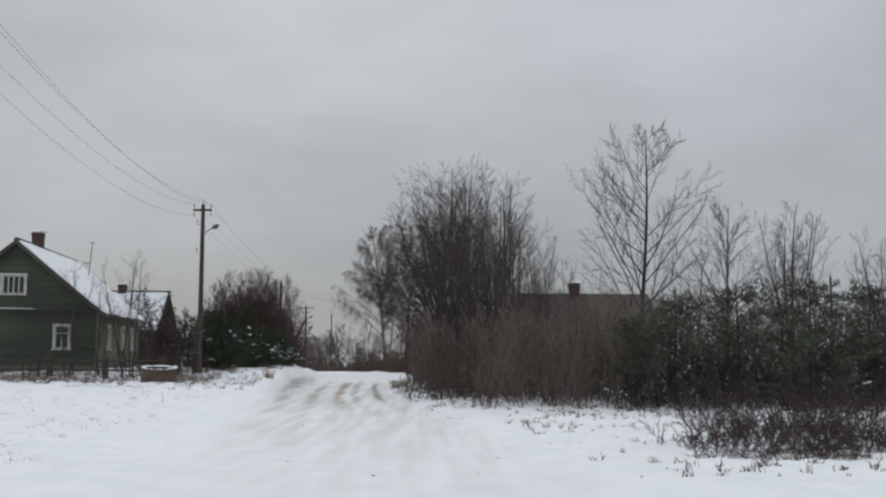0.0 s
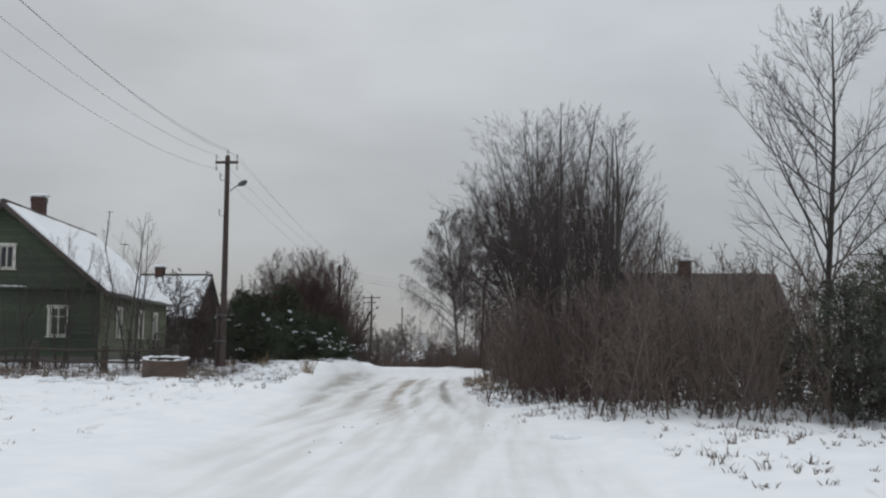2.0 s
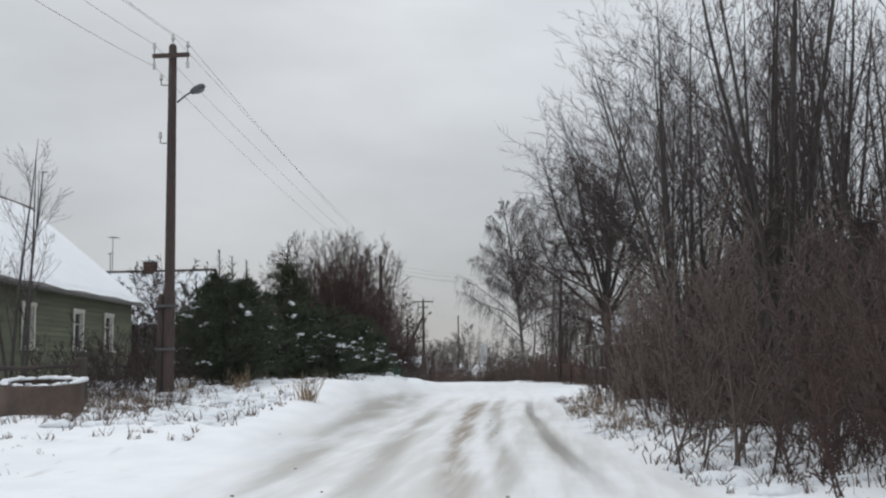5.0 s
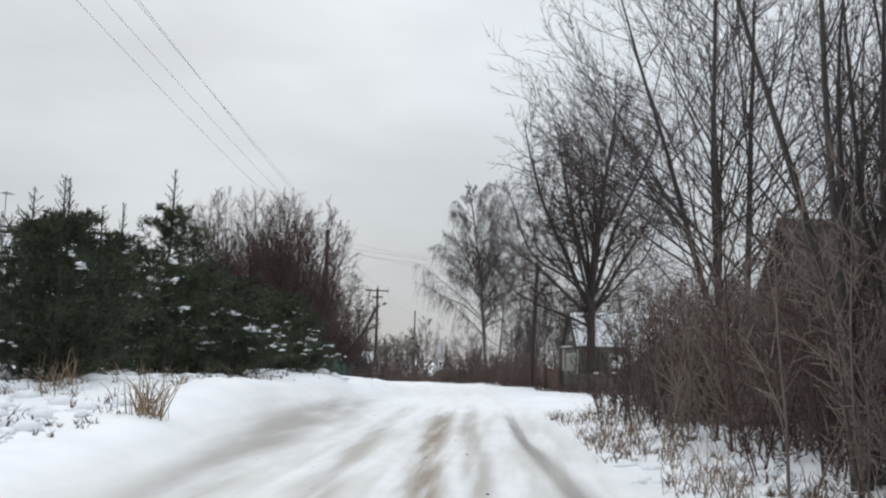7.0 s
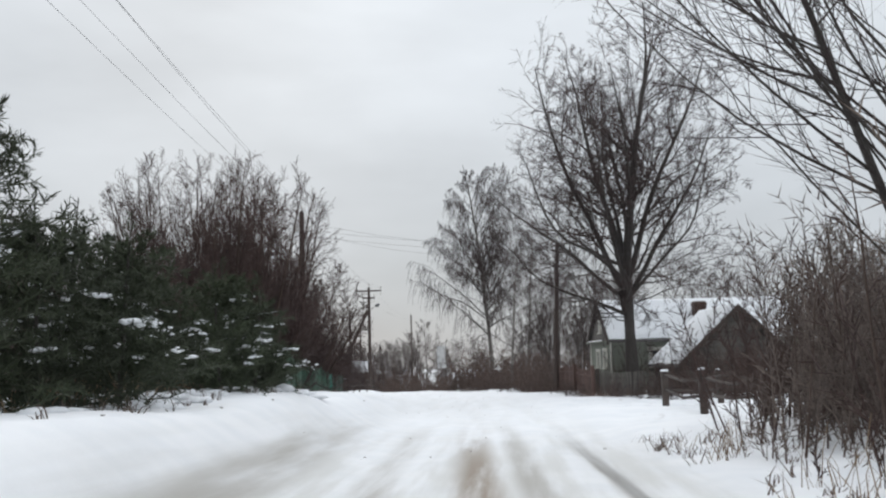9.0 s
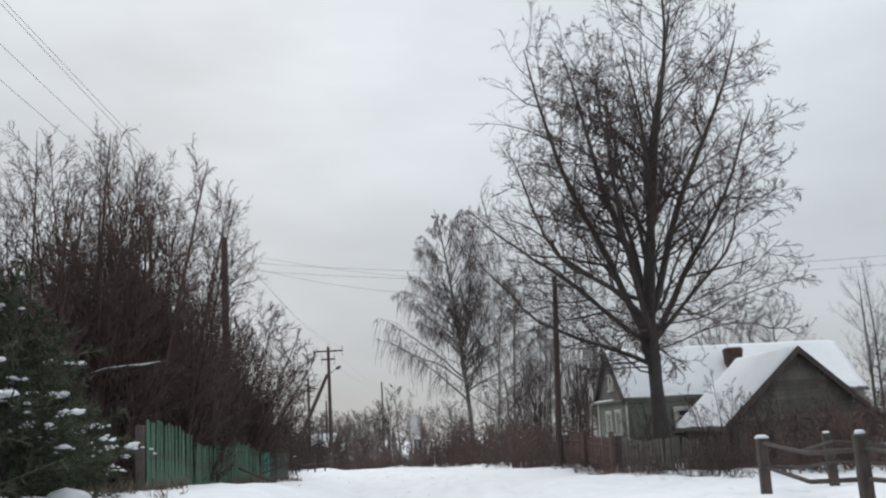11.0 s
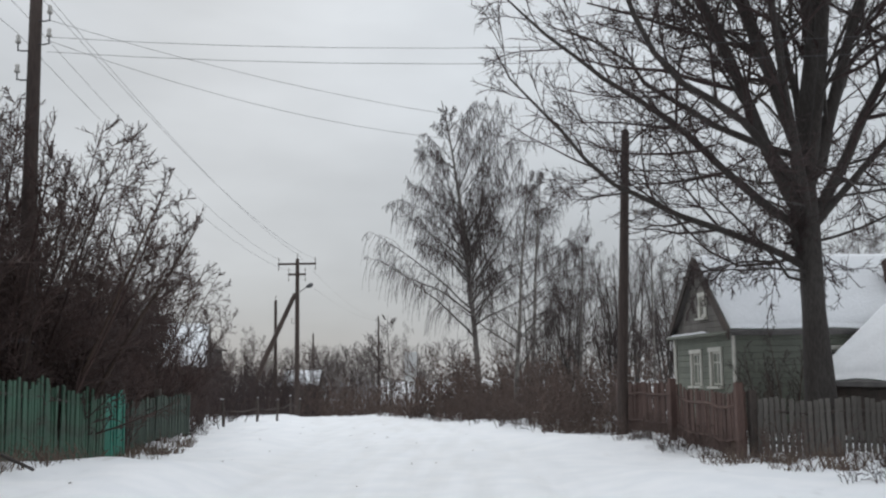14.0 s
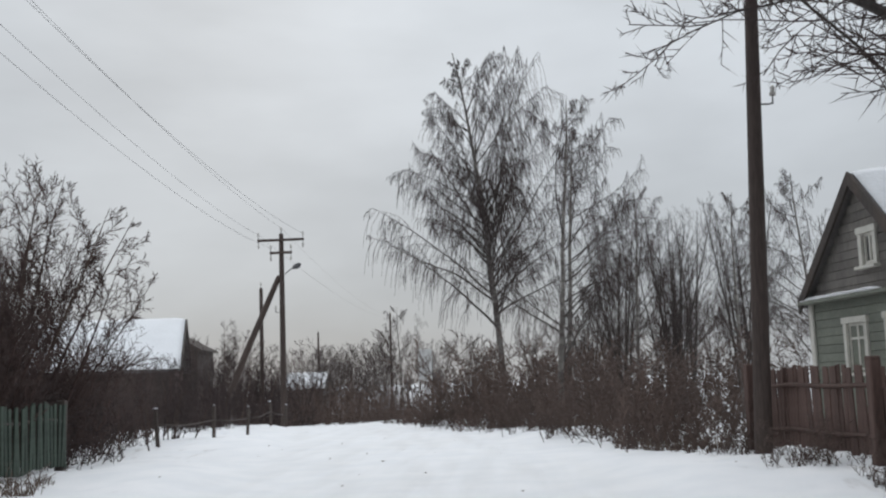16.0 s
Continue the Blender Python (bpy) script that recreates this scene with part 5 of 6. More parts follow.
for x, y, tn, s, src in ((-12.4, 82.9, 80, 1.0, 1), (-13.7, 88.9, 20, 0.7, 1), (-14.9, 84.0, 260, 0.85, 1), (-13.7, 77.8, 130, 0.93, 1),
                         (-12.0, 81.8, 320, 0.95, 2), (-13.0, 86.6, 150, 0.72, 1), (-13.2, 96.6, 10, 0.75, 2), (-12.3, 76.6, 215, 0.95, 2), (-15.6, 88.0, 100, 1.3, 2), (-15.4, 92.0, 10, 1.2, 2),
                         (-13.4, 66.4, 150, 0.7, 2), (-14.6, 71.0, 60, 0.62, 2), (-13.4, 70.4, 300, 0.66, 2), (-14.6, 76.6, 115, 0.95, 2), (-15.8, 79.0, 70, 1.08, 2),
                         (-12.9, 90.0, 100, 1.2, 3), (-14.2, 96.0, 220, 0.8, 3), (-15.3, 89.4, 310, 1.2, 3), (-17.4, 103.0, 100, 0.95, 3), (-18.8, 98.4, 40, 1.0, 3), (-14.2, 97.4, 300, 0.72, 3)):
    again((None, lb1, lb2, lb3)[src], x, y, tn, s)
lb4 = place(bush(25, 5.0, 2.4, "dense bare bush of dark brown twigs", 16, None, 0.6, 0.4, (11, 7, 2), 0.012, 0.8), -17.2, 131.5, 0, 0.9)
for x, y, tn, s in ((-15.2, 106.5, 210, 0.5), (-16.3, 127.5, 160, 0.5), (-18.9, 111.0, 20, 0.55), (-18.0, 130.5, 80, 1.0), (-16.9, 134.0, 190, 0.7), (-16.9, 146.0, 20, 1.1), (-18.8, 148.0, 140, 1.0), (-14.6, 150.0, 290, 0.85), (-17.8, 105.5, 310, 0.55),
                    (-15.4, 112.0, 45, 0.55), (-14.6, 117.5, 135, 0.5), (-16.6, 121.0, 245, 0.6), (-13.4, 108.0, 330, 0.42)):
    again(lb4, x, y, tn, s)
low = place(shrub(24, 1.9, "low thicket of dead brown stalks", 22, spread=0.8, lean=0.42, dense=1.0, low_n=1.0, fine=0.7, tw=0.011), -13.4, 99.5, 0)
for x, y, tn, s in ((-13.0, 94.5, 30, 0.8), (-16.8, 112.0, 140, 0.8), (-14.9, 115.5, 10, 0.9), (-15.2, 119.0, 10, 0.9), (-16.0, 107.0, 50, 1.1), (-17.5, 109.5, 230, 1.1), (-13.2, 47.3, 80, 0.3), (-9.6, 47.8, 190, 0.3),
                    (-17.5, 112.5, 120, 1.1), (-15.5, 103.5, 200, 1.0), (-12.9, 68.0, 170, 1.0), (-10.9, 69.8, 60, 0.8), (-12.0, 50.8, 10, 0.55), (-11.3, 52.2, 110, 0.7), (-13.3, 51.9, 210, 0.85), (-14.2, 53.2, 310, 1.0),
                    (-12.4, 52.9, 20, 0.9), (-13.2, 54.6, 220, 1.1), (-19.0, 106.0, 20, 1.2), (-20.0, 110.0, 60, 1.2), (-19.5, 115.0, 160, 1.2), (-18.0, 118.5, 200, 1.1), (-14.2, 101.5, 90, 1.0), (-17.2, 126.0, 20, 1.1), (-16.2, 122.0, 240, 1.0), (-15.0, 127.5, 330, 1.1), (-15.6, 131.5, 130, 1.2), (-12.7, 74.9, 0, 1.1), (-12.9, 78.4, 75, 1.4), (-13.0, 80.6, 150, 1.4), (-13.0, 82.4, 220, 1.5), (-13.1, 84.6, 300, 1.5), (-13.2, 86.4, 40, 1.5), (-13.2, 88.2, 110, 1.4), (-13.3, 90.6, 180, 1.4), (-13.6, 76.0, 250, 1.5), (-14.0, 93.8, 330, 1.5), (-14.6, 97.6, 20, 1.5), (-14.0, 103.0, 70, 1.0), (0.25, 85.7, 33, 0.46), (0.95, 85.0, 140, 0.5), (1.7, 84.2, 260, 0.42), (6.9, 30.6, 10, 0.85), (8.6, 30.2, 80, 0.95), (10.6, 30.0, 160, 0.95), (12.6, 30.2, 250, 1.0), (14.9, 30.8, 300, 1.0)):
    again(low, x, y, tn, s)

# ---------------------------------------------------------------- trees and thickets on the right
rt1 = place(slim_tree(31, 9.5, "slim bare tree with spreading branches above the thicket", wide=1.25, dense=1.7, ang=(38, 60), t0=0.24, fork=7, tw=0.006), 7.5, 36.2, 0)
rt2 = place(slim_tree(32, 9.1, "bare clump of several slender grey stems", 7, 0.07, dense=0.8, wide=1.0, fork=4, tw=0.0058, ang=(22, 42)), 1.6, 44.2, 0)
rt3 = place(slim_tree(33, 7.9, "young bare tree with few upright branches", 1, 0.03, dense=0.8, ang=(26, 44)), 3.05, 40.7, 0)
rt4 = place(slim_tree(34, 11.0, "tall bare clump of dark slender stems", 3, 0.07, dense=0.9), 4.4, 55.0, 0)
place(slim_tree(35, 12.7, "tall bare tree with several trunks and wide spreading limbs", 5, 0.06, dense=1.6, wide=1.55, ang=(38, 64), fork=6, tw=0.0062), 2.2, 62.0, 0)
for x, y, tn, s, src in ((3.0, 50.2, 60, 0.98, 2), (3.2, 47.0, 150, 0.96, 2), (0.9, 48.6, 250, 0.84, 2), (7.4, 66.0, 330, 1.0, 2), (6.0, 50.0, 45, 0.75, 3), (5.6, 64.0, 10, 0.95, 4), (9.2, 61.5, 145, 0.8, 3), (2.6, 42.0, 200, 0.7, 2),
                         (12.4, 42.0, 90, 0.8, 1), (16.0, 45.0, 10, 0.85, 2), (10.6, 40.5, 300, 0.7, 3), (13.2, 37.5, 170, 0.8, 3), (17.5, 39.0, 60, 0.72, 2), (11.2, 80.0, 140, 0.85, 4), (14.6, 41.0, 200, 0.95, 3)):
    again((None, rt1, rt2, rt3, rt4)[src], x, y, tn, s)
th1 = place(shrub(41, 3.3, "dense dark thicket of bare brown twigs", 30, spread=0.9, lean=0.26, dense=1.15, tw=0.0085, mats=(0, 0, M_THICKET_HAZED)), 2.9, 32.4, 0)
th2 = place(shrub(42, 2.9, "tangled bare shrub with reddish stems at the verge", 28, spread=0.9, lean=0.24, dense=1.15, tw=0.0085, mats=(0, 0, M_TWIG_RED)), 1.7, 38.5, 0)
spots = ((4.6, 31.0, 1), (7.0, 33.6, 1), (8.8, 34.2, 1), (11.0, 33.8, 2), (14.2, 34.0, 1), (16.6, 32.0, 1), (2.4, 35.2, 2), (4.2, 34.0, 1), (6.2, 33.2, 1), (3.4, 37.2, 1), (5.4, 36.6, 1),
         (1.2, 41.2, 1), (2.6, 41.8, 1), (1.4, 44.6, 2), (1.5, 47.6, 1), (1.4, 50.6, 2), (2.6, 51.6, 1), (1.1, 53.6, 1), (0.7, 56.8, 2), (1.8, 58.4, 1), (0.6, 60.2, 1), (0.8, 63.4, 2), (2.2, 62.4, 1), (2.4, 57.0, 1), (3.0, 46.0, 1),
         (3.4, 66.4, 2), (2.0, 45.8, 1), (2.6, 48.8, 2), (2.1, 52.6, 1), (3.2, 55.4, 1), (1.6, 55.2, 2), (2.9, 60.4, 2), (1.4, 61.8, 1), (3.6, 44.0, 2))
spots += ((9.2, 33.4, 1), (11.6, 32.8, 1), (13.6, 33.2, 1), (16.0, 33.4, 1), (10.4, 34.6, 1), (12.8, 35.0, 1), (3.8, 65.5, 1), (5.2, 66.8, 1), (6.8, 67.4, 2), (4.6, 63.8, 1), (2.9, 67.6, 2), (3.6, 69.6, 1), (5.4, 69.4, 1), (2.4, 64.6, 1),
          (-12.6, 77.6, 2), (-12.8, 79.8, 2), (-12.9, 82.6, 2), (-12.9, 85.2, 2), (-13.0, 87.8, 2), (-13.1, 90.4, 2), (-13.4, 93.6, 2), (-14.0, 96.4, 2), (-14.8, 99.6, 2), (-15.8, 103.4, 2), (-14.6, 105.6, 2))
for i, (x, y, src) in enumerate(spots):
    again(th1 if src == 1 else th2, x, y, i * 47 % 360, 0.85 + 0.3 * ((i * 37) % 10) / 10)
dj = place(spruce(44, 3.5, 2.0, "dull green snow-dusted conifer beside the thicket", 3, M_NEEDLE_DULL, name="conifer", leader=0.06), 7.6, 31.6, 0)
for x, y, tn, s in ((9.5, 31.2, 80, 1.1), (6.3, 30.9, 160, 0.8), (11.5, 31.0, 240, 1.15), (13.4, 31.4, 300, 1.1), (15.4, 31.0, 30, 1.05)):
    again(dj, x, y, tn, s)
br = place(shrub(45, 1.45, "low bare brush sprawling on the snowy verge", 30, spread=0.8, lean=0.7, dense=1.0), 5.9, 19.6, 0)
for x, y, tn, s in ((7.2, 20.6, 50, 1.0), (5.2, 17.2, 120, 0.55), (7.9, 18.2, 200, 0.8), (6.4, 16.6, 300, 0.5), (9.0, 21.0, 20, 1.0), (10.5, 19.5, 99, 1.0), (7.0, 18.8, 260, 0.8), (8.6, 19.4, 330, 0.9), (6.6, 21.8, 160, 0.8), (8.0, 22.4, 70, 0.9)):
    again(br, x, y, tn, s)

# ---------------------------------------------------------------- the oak, the birches, hedges down the road
place(oak_tree(51), 1.5, 92.6, 10, 1.0)
place(old_birch(58), -4.95, 139.0, 0)
b2 = place(birch_tree(53, 9.6), -3.6, 112.0, 0)
for x, y, tn, s in ((1.8, 113.5, 60, 0.72), (5.5, 118.0, 160, 0.85), (-0.6, 118.0, 280, 0.8), (10.0, 112.0, 200, 0.75), (-2.2, 129.7, 20, 1.4), (-11.5, 150.0, 120, 0.8)):
    again(b2, x, y, tn, s)
hd = place(shrub(54, 2.0, "brown bare hedge bush beside the road", 22, spread=0.8, lean=0.45, dense=1.0, low_n=2.0, fine=0.85, tw=0.0125, mats=(0, 0, M_HEDGE)), -2.0, 100.6, 0)
hedge = ((-0.9, 93.6, 0.4), (-1.35, 95.9, 0.42), (-1.9, 98.2, 0.5), (-0.6, 91.9, 0.33), (-2.6, 102.6, 0.8), (-3.4, 104.9, 0.75), (-4.1, 107.3, 0.72), (-4.9, 109.6, 0.75), (-5.6, 111.8, 0.7), (-6.3, 114.3, 0.7), (-7.0, 116.8, 0.68), (-7.7, 119.2, 0.68), (-8.4, 121.9, 0.7), (-9.0, 124.6, 0.7),
         (-9.6, 127.6, 0.68), (-10.3, 131.0, 0.65), (-1.6, 104.2, 1.1), (-2.3, 108.0, 1.2), (-3.6, 112.6, 1.4), (-5.0, 115.5, 1.5), (-5.4, 117.0, 1.55), (-6.0, 124.5, 1.2), (-7.2, 131.0, 0.6), (-0.2, 107.5, 1.3), (-1.4, 113.5, 1.4), (-2.7, 120.0, 1.7),
         (-9.5, 138.0, 0.7), (-5.0, 134.0, 1.7), (-2.0, 128.0, 1.8), (1.5, 122.0, 1.8), (0.6, 94.6, 0.62), (1.0, 96.6, 0.72), (0.1, 90.6, 0.45), (2.9, 91.0, 0.55), (5.6, 89.5, 1.1), (8.0, 87.5, 1.2), (2.4, 86.6, 0.75), (3.8, 85.0, 1.0), (5.4, 84.6, 1.2), (7.2, 85.6, 1.3), (4.4, 88.0, 1.0), (6.6, 90.8, 1.25), (9.6, 90.4, 1.1), (11.4, 88.0, 1.2), (3.0, 89.0, 0.65), (12.0, 92.5, 1.2), (10.4, 93.6, 1.2), (1.9, 88.6, 0.5),
         (-12.5, 134.5, 1.2), (-14.6, 138.0, 1.3), (-13.0, 143.0, 1.3), (-17.2, 142.0, 1.5), (-15.0, 146.0, 1.7), (-19.5, 147.0, 1.7), (-13.5, 156.0, 1.5), (-6.5, 150.0, 1.8), (-17.5, 153.0, 2.0), (-22.0, 152.0, 1.8), (-14.0, 160.0, 2.0), (-19.0, 137.0, 1.3), (-21.5, 142.5, 1.5))
for i, (x, y, s) in enumerate(hedge):
    again(hd, x, y, i * 71 % 360, s)
for x, y, tn, s, src in ((13.5, 100.0, 30, 0.8, 2), (17.0, 106.0, 130, 0.9, 2), (20.5, 112.0, 240, 0.9, 4), (11.5, 128.0, 80, 1.0, 2), (22.0, 128.0, 180, 1.1, 4), (6.5, 109.5, 20, 0.65, 2), (25, 118, 60, 1.1, 2), (17, 134, 300, 1.1, 1), (4.0, 133.0, 300, 0.9, 4), (-1.0, 133.0, 60, 0.8, 2),
                         (-0.8, 121.0, 15, 0.8, 2), (1.6, 124.0, 100, 0.9, 2), (3.4, 119.5, 190, 0.85, 2), (0.2, 128.0, 250, 0.95, 3), (2.8, 130.0, 310, 0.95, 2), (-2.6, 124.5, 40, 0.8, 3), (4.6, 113.0, 70, 0.75, 3)):
    again((None, rt1, rt2, rt3, rt4)[src], x, y, tn, s)
ys = place(bush(57, 3.0, 1.5, "slender bare sapling bush in the yard", 9, None, 0.4, 0.3, (9, 6, 3), 0.0066, 0.5), 2.7, 88.6, 0)
for x, y, tn, s in ((4.2, 89.2, 80, 0.85), (5.6, 88.4, 160, 0.72), (7.6, 89.4, 240, 0.9), (1.6, 95.6, 310, 0.8), (2.2, 98.2, 30, 0.9)):
    again(ys, x, y, tn, s)
cf = place(spruce(56, 3.2, 1.5, "dark conifer in the yard beside the thicket", 10, M_NEEDLE_DULL, name="conifer"), 7.6, 81.0, 0)
again(cf, 10.0, 84.0, 90, 1.2)

# garden trees before the green house
gt = place(slim_tree(61, 6.3, "young bare garden tree with several thin stems", 4, 0.05, dense=0.6, tw=0.003, fork=3), -14.05, 49.9, 0)
again(gt, -15.3, 50.3, 120, 0.72)
again(gt, -18.6, 50.3, 220, 0.85)
fr = place(bush(62, 4.0, 2.3, "crooked bare apple tree in the garden", 5, None, 0.12, 0.55, (9, 6, 4), 0.008, 0.3, (38, 68), 0.1), -16.9, 74.5, 0)
fr.name = "apple_tree"
tagged(fr, "crooked bare apple tree in the garden", "tree", "garden apple trees")
again(fr, -18.8, 72.0, 100, 1.0)
again(fr, -15.3, 71.5, 200, 0.9)
f2 = place(bush(63, 5.3, 1.8, "leafless apple tree with a tangle of dark branches", 11, None, 0.12, 0.38, (12, 8, 4), 0.013, 0.3, (36, 66), 0.1, 0.014), -17.5, 69.8, 0, 1.12)
f2.name = "apple_tree"
tagged(f2, "leafless apple tree with a tangle of dark branches", "tree", "garden apple trees")
again(f2, -19.6, 70.6, 120, 1.05)
again(f2, -15.2, 68.4, 220, 0.85)
again(gt, -17.0, 50.4, 300, 0.9)
again(fr, -21.5, 73.0, 300, 1.1)

# ---------------------------------------------------------------- distance: far trees and woods
ft = place(slim_tree(71, 9.0, "distant bare round-headed tree", 3, 0.14, (M_BARK, M_TWIG_GREY, M_TWIG_GREY), 0.9, wide=1.7, tw=0.026, ang=(36, 70)), -19.0, 208.0, 0)
rng = np.random.default_rng(7)
for x, y, s in ((-30, 108, 0.75), (-34, 102, 0.8), (-27, 112, 0.7), (-38, 110, 0.9), (-24, 118, 0.65), (-43, 104, 0.9), (-22, 190, 0.9), (-14, 166, 0.85), (-17.5, 173, 0.8), (-10.5, 163, 0.7), (-26, 200, 1.0), (-13, 190, 0.8), (-8, 182, 0.9), (-2, 178, 1.0), (5, 175, 1.0), (-31, 175, 0.8), (-37, 165, 0.9), (12, 170, 1.1), (20, 165, 1.1), (28, 158, 1.1), (-50, 130, 1.1), (-60, 140, 1.1), (34, 150, 1.2)):
    again(ft, x, y, float(rng.uniform(0, 360)), s)


def far_wood():
    """A belt of bare woods round the fields."""
    rg = np.random.default_rng(9)
    n = 800
    th = rg.uniform(-1.1, 1.1, n)
    d = rg.uniform(240, 420, n)
    x, y = d * np.sin(th), d * np.cos(th)
    h = rg.uniform(4, 8.5, n) + 4 * np.abs(np.sin(th * 3.1))
    base = ground_z(x, y)
    a = stems(rg, h, 0.02 * h, rg.normal(0, 0.06, (n, 2)), 5, 0, 0.05)
    a = (a[0] + np.stack([x, y, base], 1)[:, None], a[1], a[2])
    b = kids(rg, a, 9, 0.2, 1.0, (25, 55), (0.28, 0.5), 0.5, 0.5, 2, 0.12, 0.7, 0.4, 0.05)
    v, q = joined([tube_arrays(a[0], a[1], 4), tube_arrays(b[0], b[1], 3)])
    return tagged(mesh_np("far_wood", v, q, M_TWIG_GREY), "distant belt of bare grey-brown woods", "wood", kind="stuff")


far_wood()


# ---------------------------------------------------------------- grass and weeds
def blades(name, label, spots, size, mat, seed, n=9, lean=0.5, width=0.006, category="grass"):
    """Tufts of dry blades; spots: rows of x, y, scale."""
    rg = np.random.default_rng(seed)
    s = np.repeat(spots, n, 0)
    B = len(s)
    p = np.stack([s[:, 0] + rg.normal(0, 0.07, B) * s[:, 2], s[:, 1] + rg.normal(0, 0.07, B) * s[:, 2], np.zeros(B)], 1)
    p[:, 2] = ground_z(p[:, 0], p[:, 1]) - 0.02
    ln = size * s[:, 2] * rg.uniform(0.4, 1.1, B)
    d = unit(np.stack([rg.normal(0, lean, B), rg.normal(0, lean, B), np.ones(B)], 1))
    q = p + d * (ln * 0.6)[:, None]
    d2 = unit(d + np.stack([rg.normal(0, lean, B), rg.normal(0, lean, B), np.full(B, -0.25)], 1))
    r = q + d2 * (ln * 0.45)[:, None]
    side = unit(np.stack([rg.normal(size=B), rg.normal(size=B), np.zeros(B)], 1)) * width * 1.5
    v = np.stack([p - side, p + side, q - side * 0.8, q + side * 0.8, r - side * 0.25, r + side * 0.25], 1).reshape(-1, 3)
    i = np.arange(B * 6).reshape(B, 3, 2)
    f = np.stack([i[:, :-1, 0], i[:, :-1, 1], i[:, 1:, 1], i[:, 1:, 0]], -1).reshape(-1, 4)
    return tagged(mesh_np(name, v, f, mat), label, category, kind="stuff")


def scatter(seed, n, y0, y1, u0, u1, s0=0.6, s1=1.3):
    rg = np.random.default_rng(seed)
    y = rg.uniform(y0, y1, n * 3)
    u = rg.uniform(u0, u1, n * 3)
    x = soft(road_x, y) + u
    keep = wave(x * 0.8, y * 0.8) > rg.normal(0.0, 0.35, n * 3)
    x, y = x[keep][:n], y[keep][:n]
    return np.stack([x, y, rg.uniform(s0, s1, len(x))], 1)


blades("dry_grass", "short dead grass poking through snow on the field", scatter(1, 800, 14, 46, -22, -5, 0.3, 1.2), 0.12, M_WEED, 1, 5, 0.7, 0.004)
blades("dry_grass", "dead grass and weeds along the snowy verge", np.concatenate([scatter(2, 520, 13, 34, 3.6, 13, 0.25, 0.9), scatter(3, 300, 30, 64, 2.7, 4.4)]), 0.24, M_WEED, 2, 8, 0.6, 0.006)
blades("dry_grass", "pale straw-coloured grass at the edge of the thicket", scatter(4, 50, 46, 62, 2.7, 3.7), 0.55, M_STRAW, 3, 7, 0.4, 0.004)
blades("dry_grass", "tall straw-coloured grass below the spruces", np.concatenate([scatter(6, 60, 50, 70, -6.6, -4.8), np.array([(-7.35 + 0.02 * i, 49.7 + 0.05 * (i % 5), 1.3) for i in range(8)])]), 0.5, M_STRAW, 4, 9, 0.3, 0.006)
blades("dead_weeds", "brown dead weeds round the well and fence", np.concatenate([scatter(7, 900, 44, 52, -17, -5.5), scatter(14, 420, 42, 74, -6.8, -3.5, 0.3, 0.9), scatter(8, 400, 74, 96, -6.6, -4.6)]), 0.32, M_WEED, 5, 8, 0.6, 0.006)
blades("dead_weeds", "dark stalks along the foot of the hedge", np.concatenate([scatter(9, 240, 99, 128, 3.9, 5.4), scatter(10, 120, 87, 91, 4.6, 10)]), 0.34, M_WEED, 6, 8, 0.5, 0.006)


def snow_lumps(label, spots, size, seed):
    rl = np.random.default_rng(seed)
    c = np.repeat(spots[:, :2], 5, 0) + rl.normal(0, 0.16, (len(spots) * 5, 2))
    z = ground_z(c[:, 0], c[:, 1])
    v, t = blobs(rl, np.stack([c[:, 0], c[:, 1], z - 0.02], 1), size)
    return tagged(mesh_np("snow_lumps", v, None, M_SNOW, tris=t), label, "snow", kind="stuff")


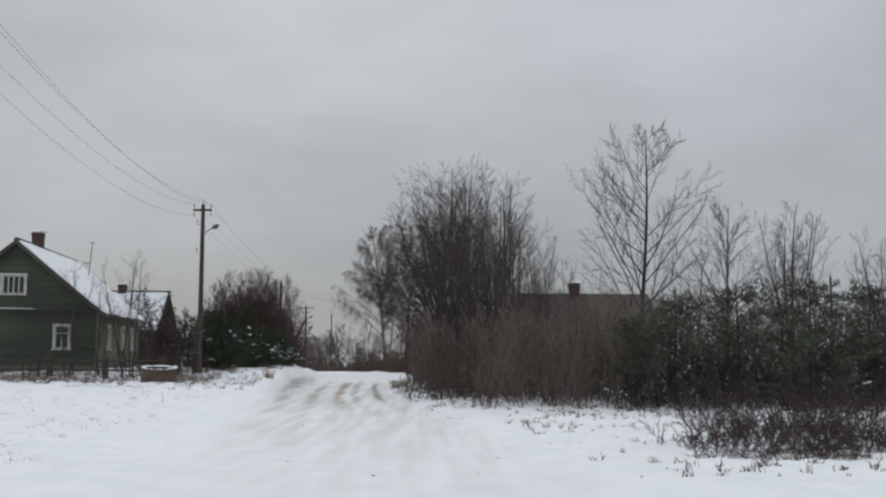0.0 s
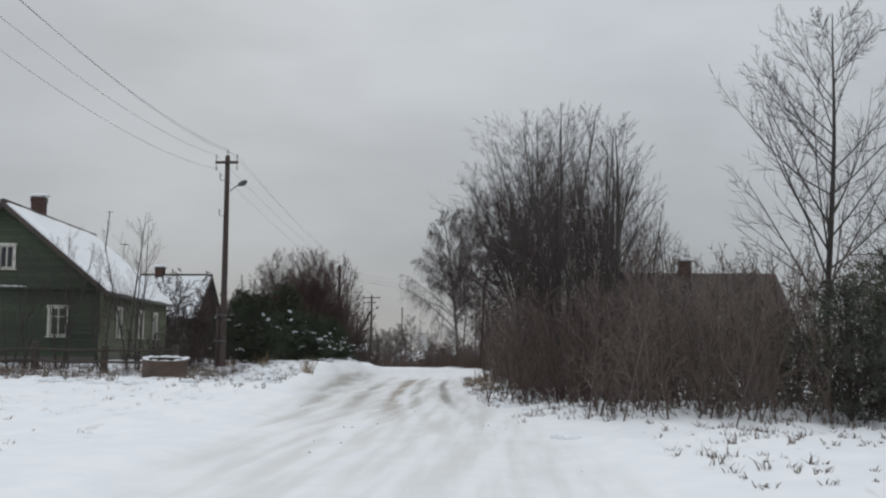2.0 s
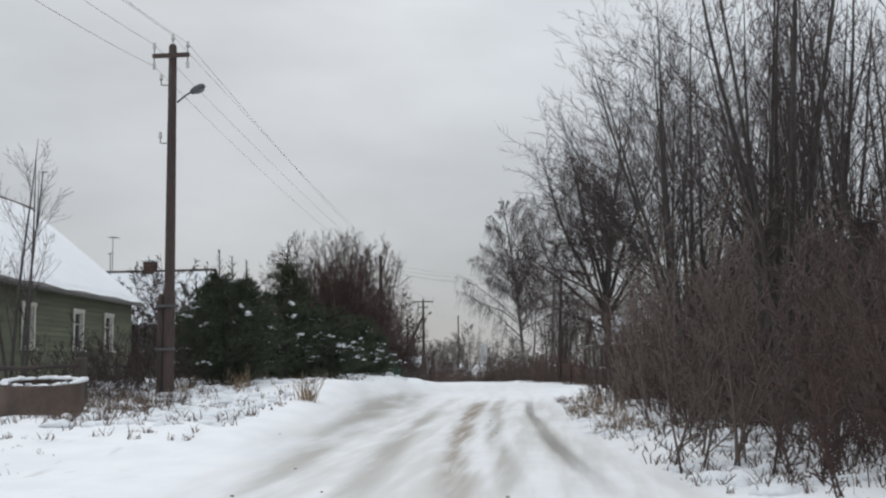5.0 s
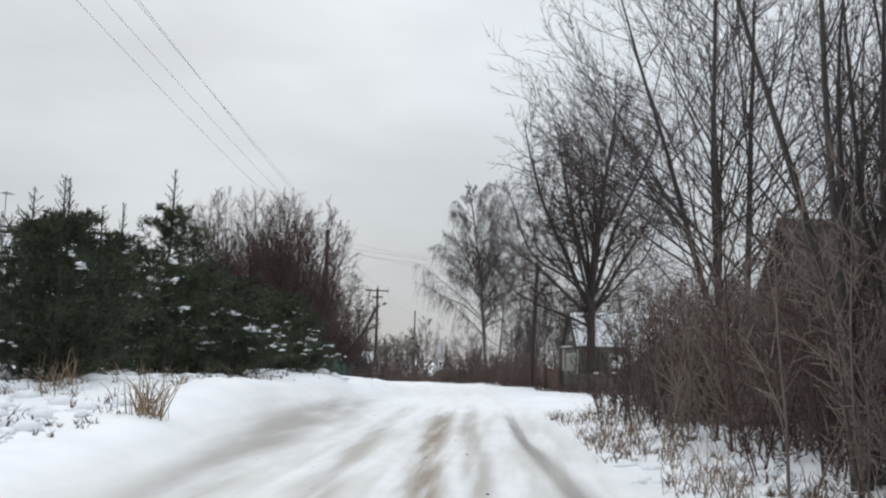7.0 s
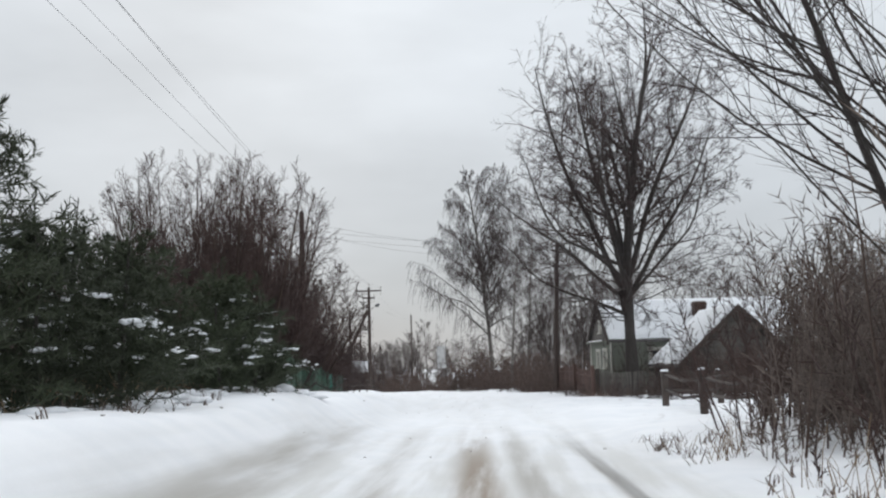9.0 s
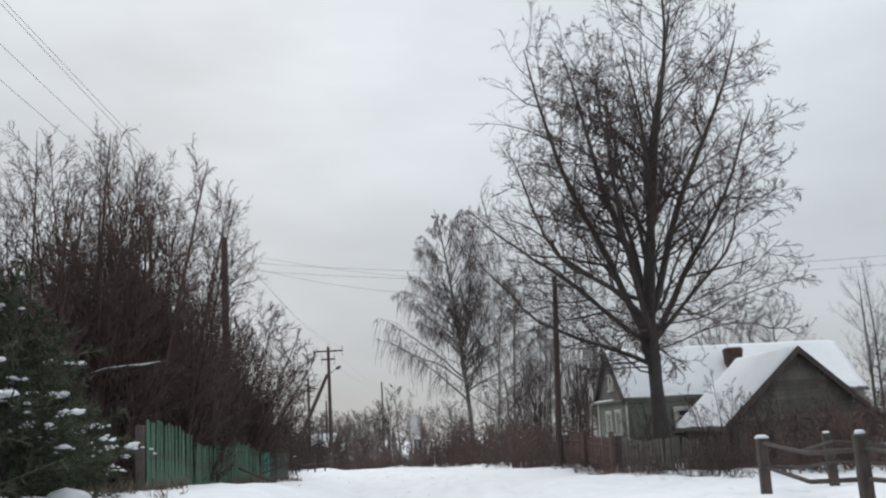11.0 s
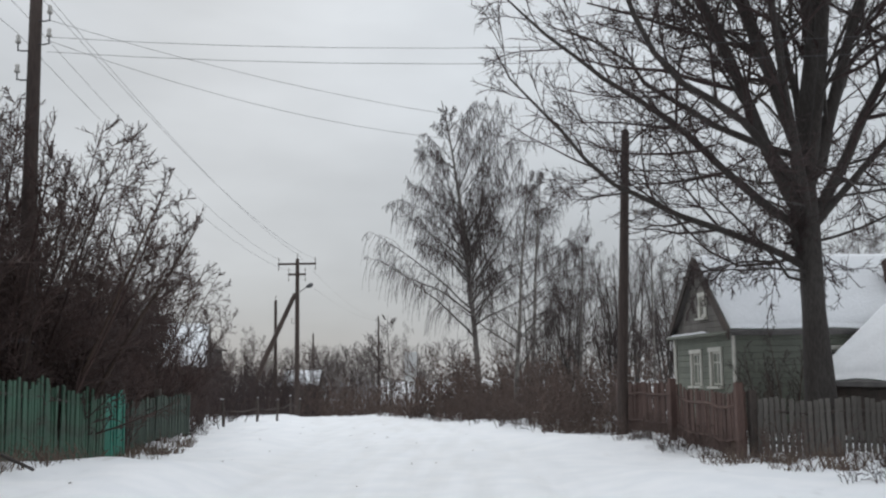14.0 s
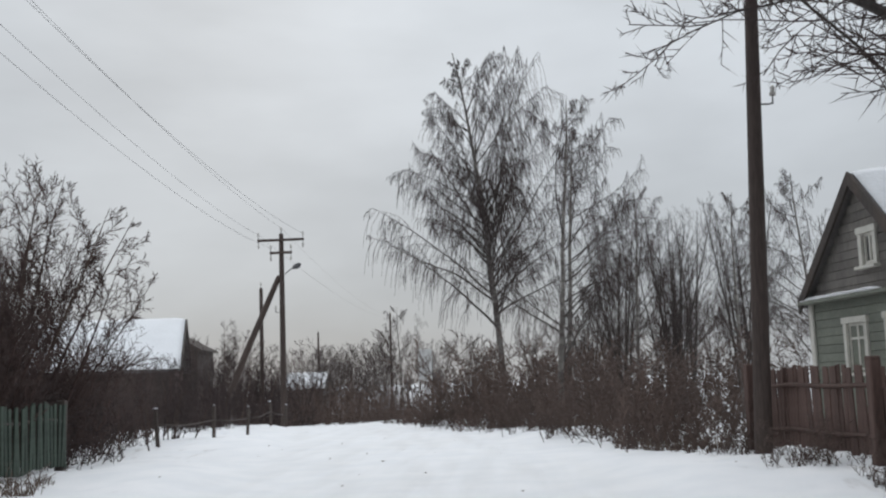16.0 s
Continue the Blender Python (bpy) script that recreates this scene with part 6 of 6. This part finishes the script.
snow_lumps("lumps of snow lying over dead grass at the verge", np.concatenate([scatter(11, 200, 43, 54, -17, -5.2), scatter(12, 220, 44, 72, -6.6, -3.9), scatter(13, 70, 28, 52, 2.8, 4.4)]), 0.13, 3)

snow_lumps("heaps of snow on low boughs at the foot of a spruce", np.array([(-8.9 + 0.3 * (i % 4), 65.8 + 0.4 * i, 1.0) for i in range(9)]), 0.17, 5)

def road_debris():
    """Small clods of earth and scraps of bark lying on the packed snow."""
    rl = np.random.default_rng(15)
    y = rl.uniform(6, 130, 150)
    x = soft(road_x, y) + rl.normal(0, 2.0, 150)
    v, t = blobs(rl, np.stack([x, y, ground_z(x, y) + 0.004], 1), 0.017)
    return tagged(mesh_np("road_debris", v, None, M_WEED, tris=t), "small dark clods and bark scraps on snow", "debris", kind="stuff")


road_debris()

# a fallen pole lying by the green fence, and boughs white with snow
lp = thing("fallen_branch", Matrix.Translation((-10.3, 84.4, gz(-10.3, 84.4))))
tube("stem", [(-0.45, 0.3, 0.42), (0.1, 0.0, 0.2), (0.6, -0.2, 0.03)], [0.018, 0.02, 0.018], 6, M_BARK, lp)
tagged(lp, "fallen dead branch leaning on the green fence", "branch")
sb = thing("snowy_bough", Matrix.Translation((-11.4, 77.6, 2.42)))
tube("limb", [(-1.7, 0.4, -0.5), (-0.8, 0.15, -0.16), (-0.3, 0.05, -0.05), (0.1, 0, -0.02), (0.5, 0.06, 0.0), (1.0, 0.15, 0.12)], [0.04, 0.035, 0.03, 0.028, 0.02, 0.008], 6, M_BARK, sb)
tube("twig", [(0.1, 0, -0.02), (0.22, -0.02, 0.1), (0.26, -0.04, 0.24)], [0.014, 0.012, 0.006], 5, M_BARK, sb)
tube("snow", [(-0.75, 0.14, -0.115), (-0.3, 0.05, -0.01), (-0.05, 0.02, -0.002), (0.1, 0, 0.018), (0.4, 0.05, 0.018), (0.75, 0.1, 0.07)], [0.006, 0.018, 0.026, 0.016, 0.024, 0.006], 6, M_SNOW, sb, "line of snow along the bough")
tagged(sb, "broken bough carrying a line of white snow", "branch")
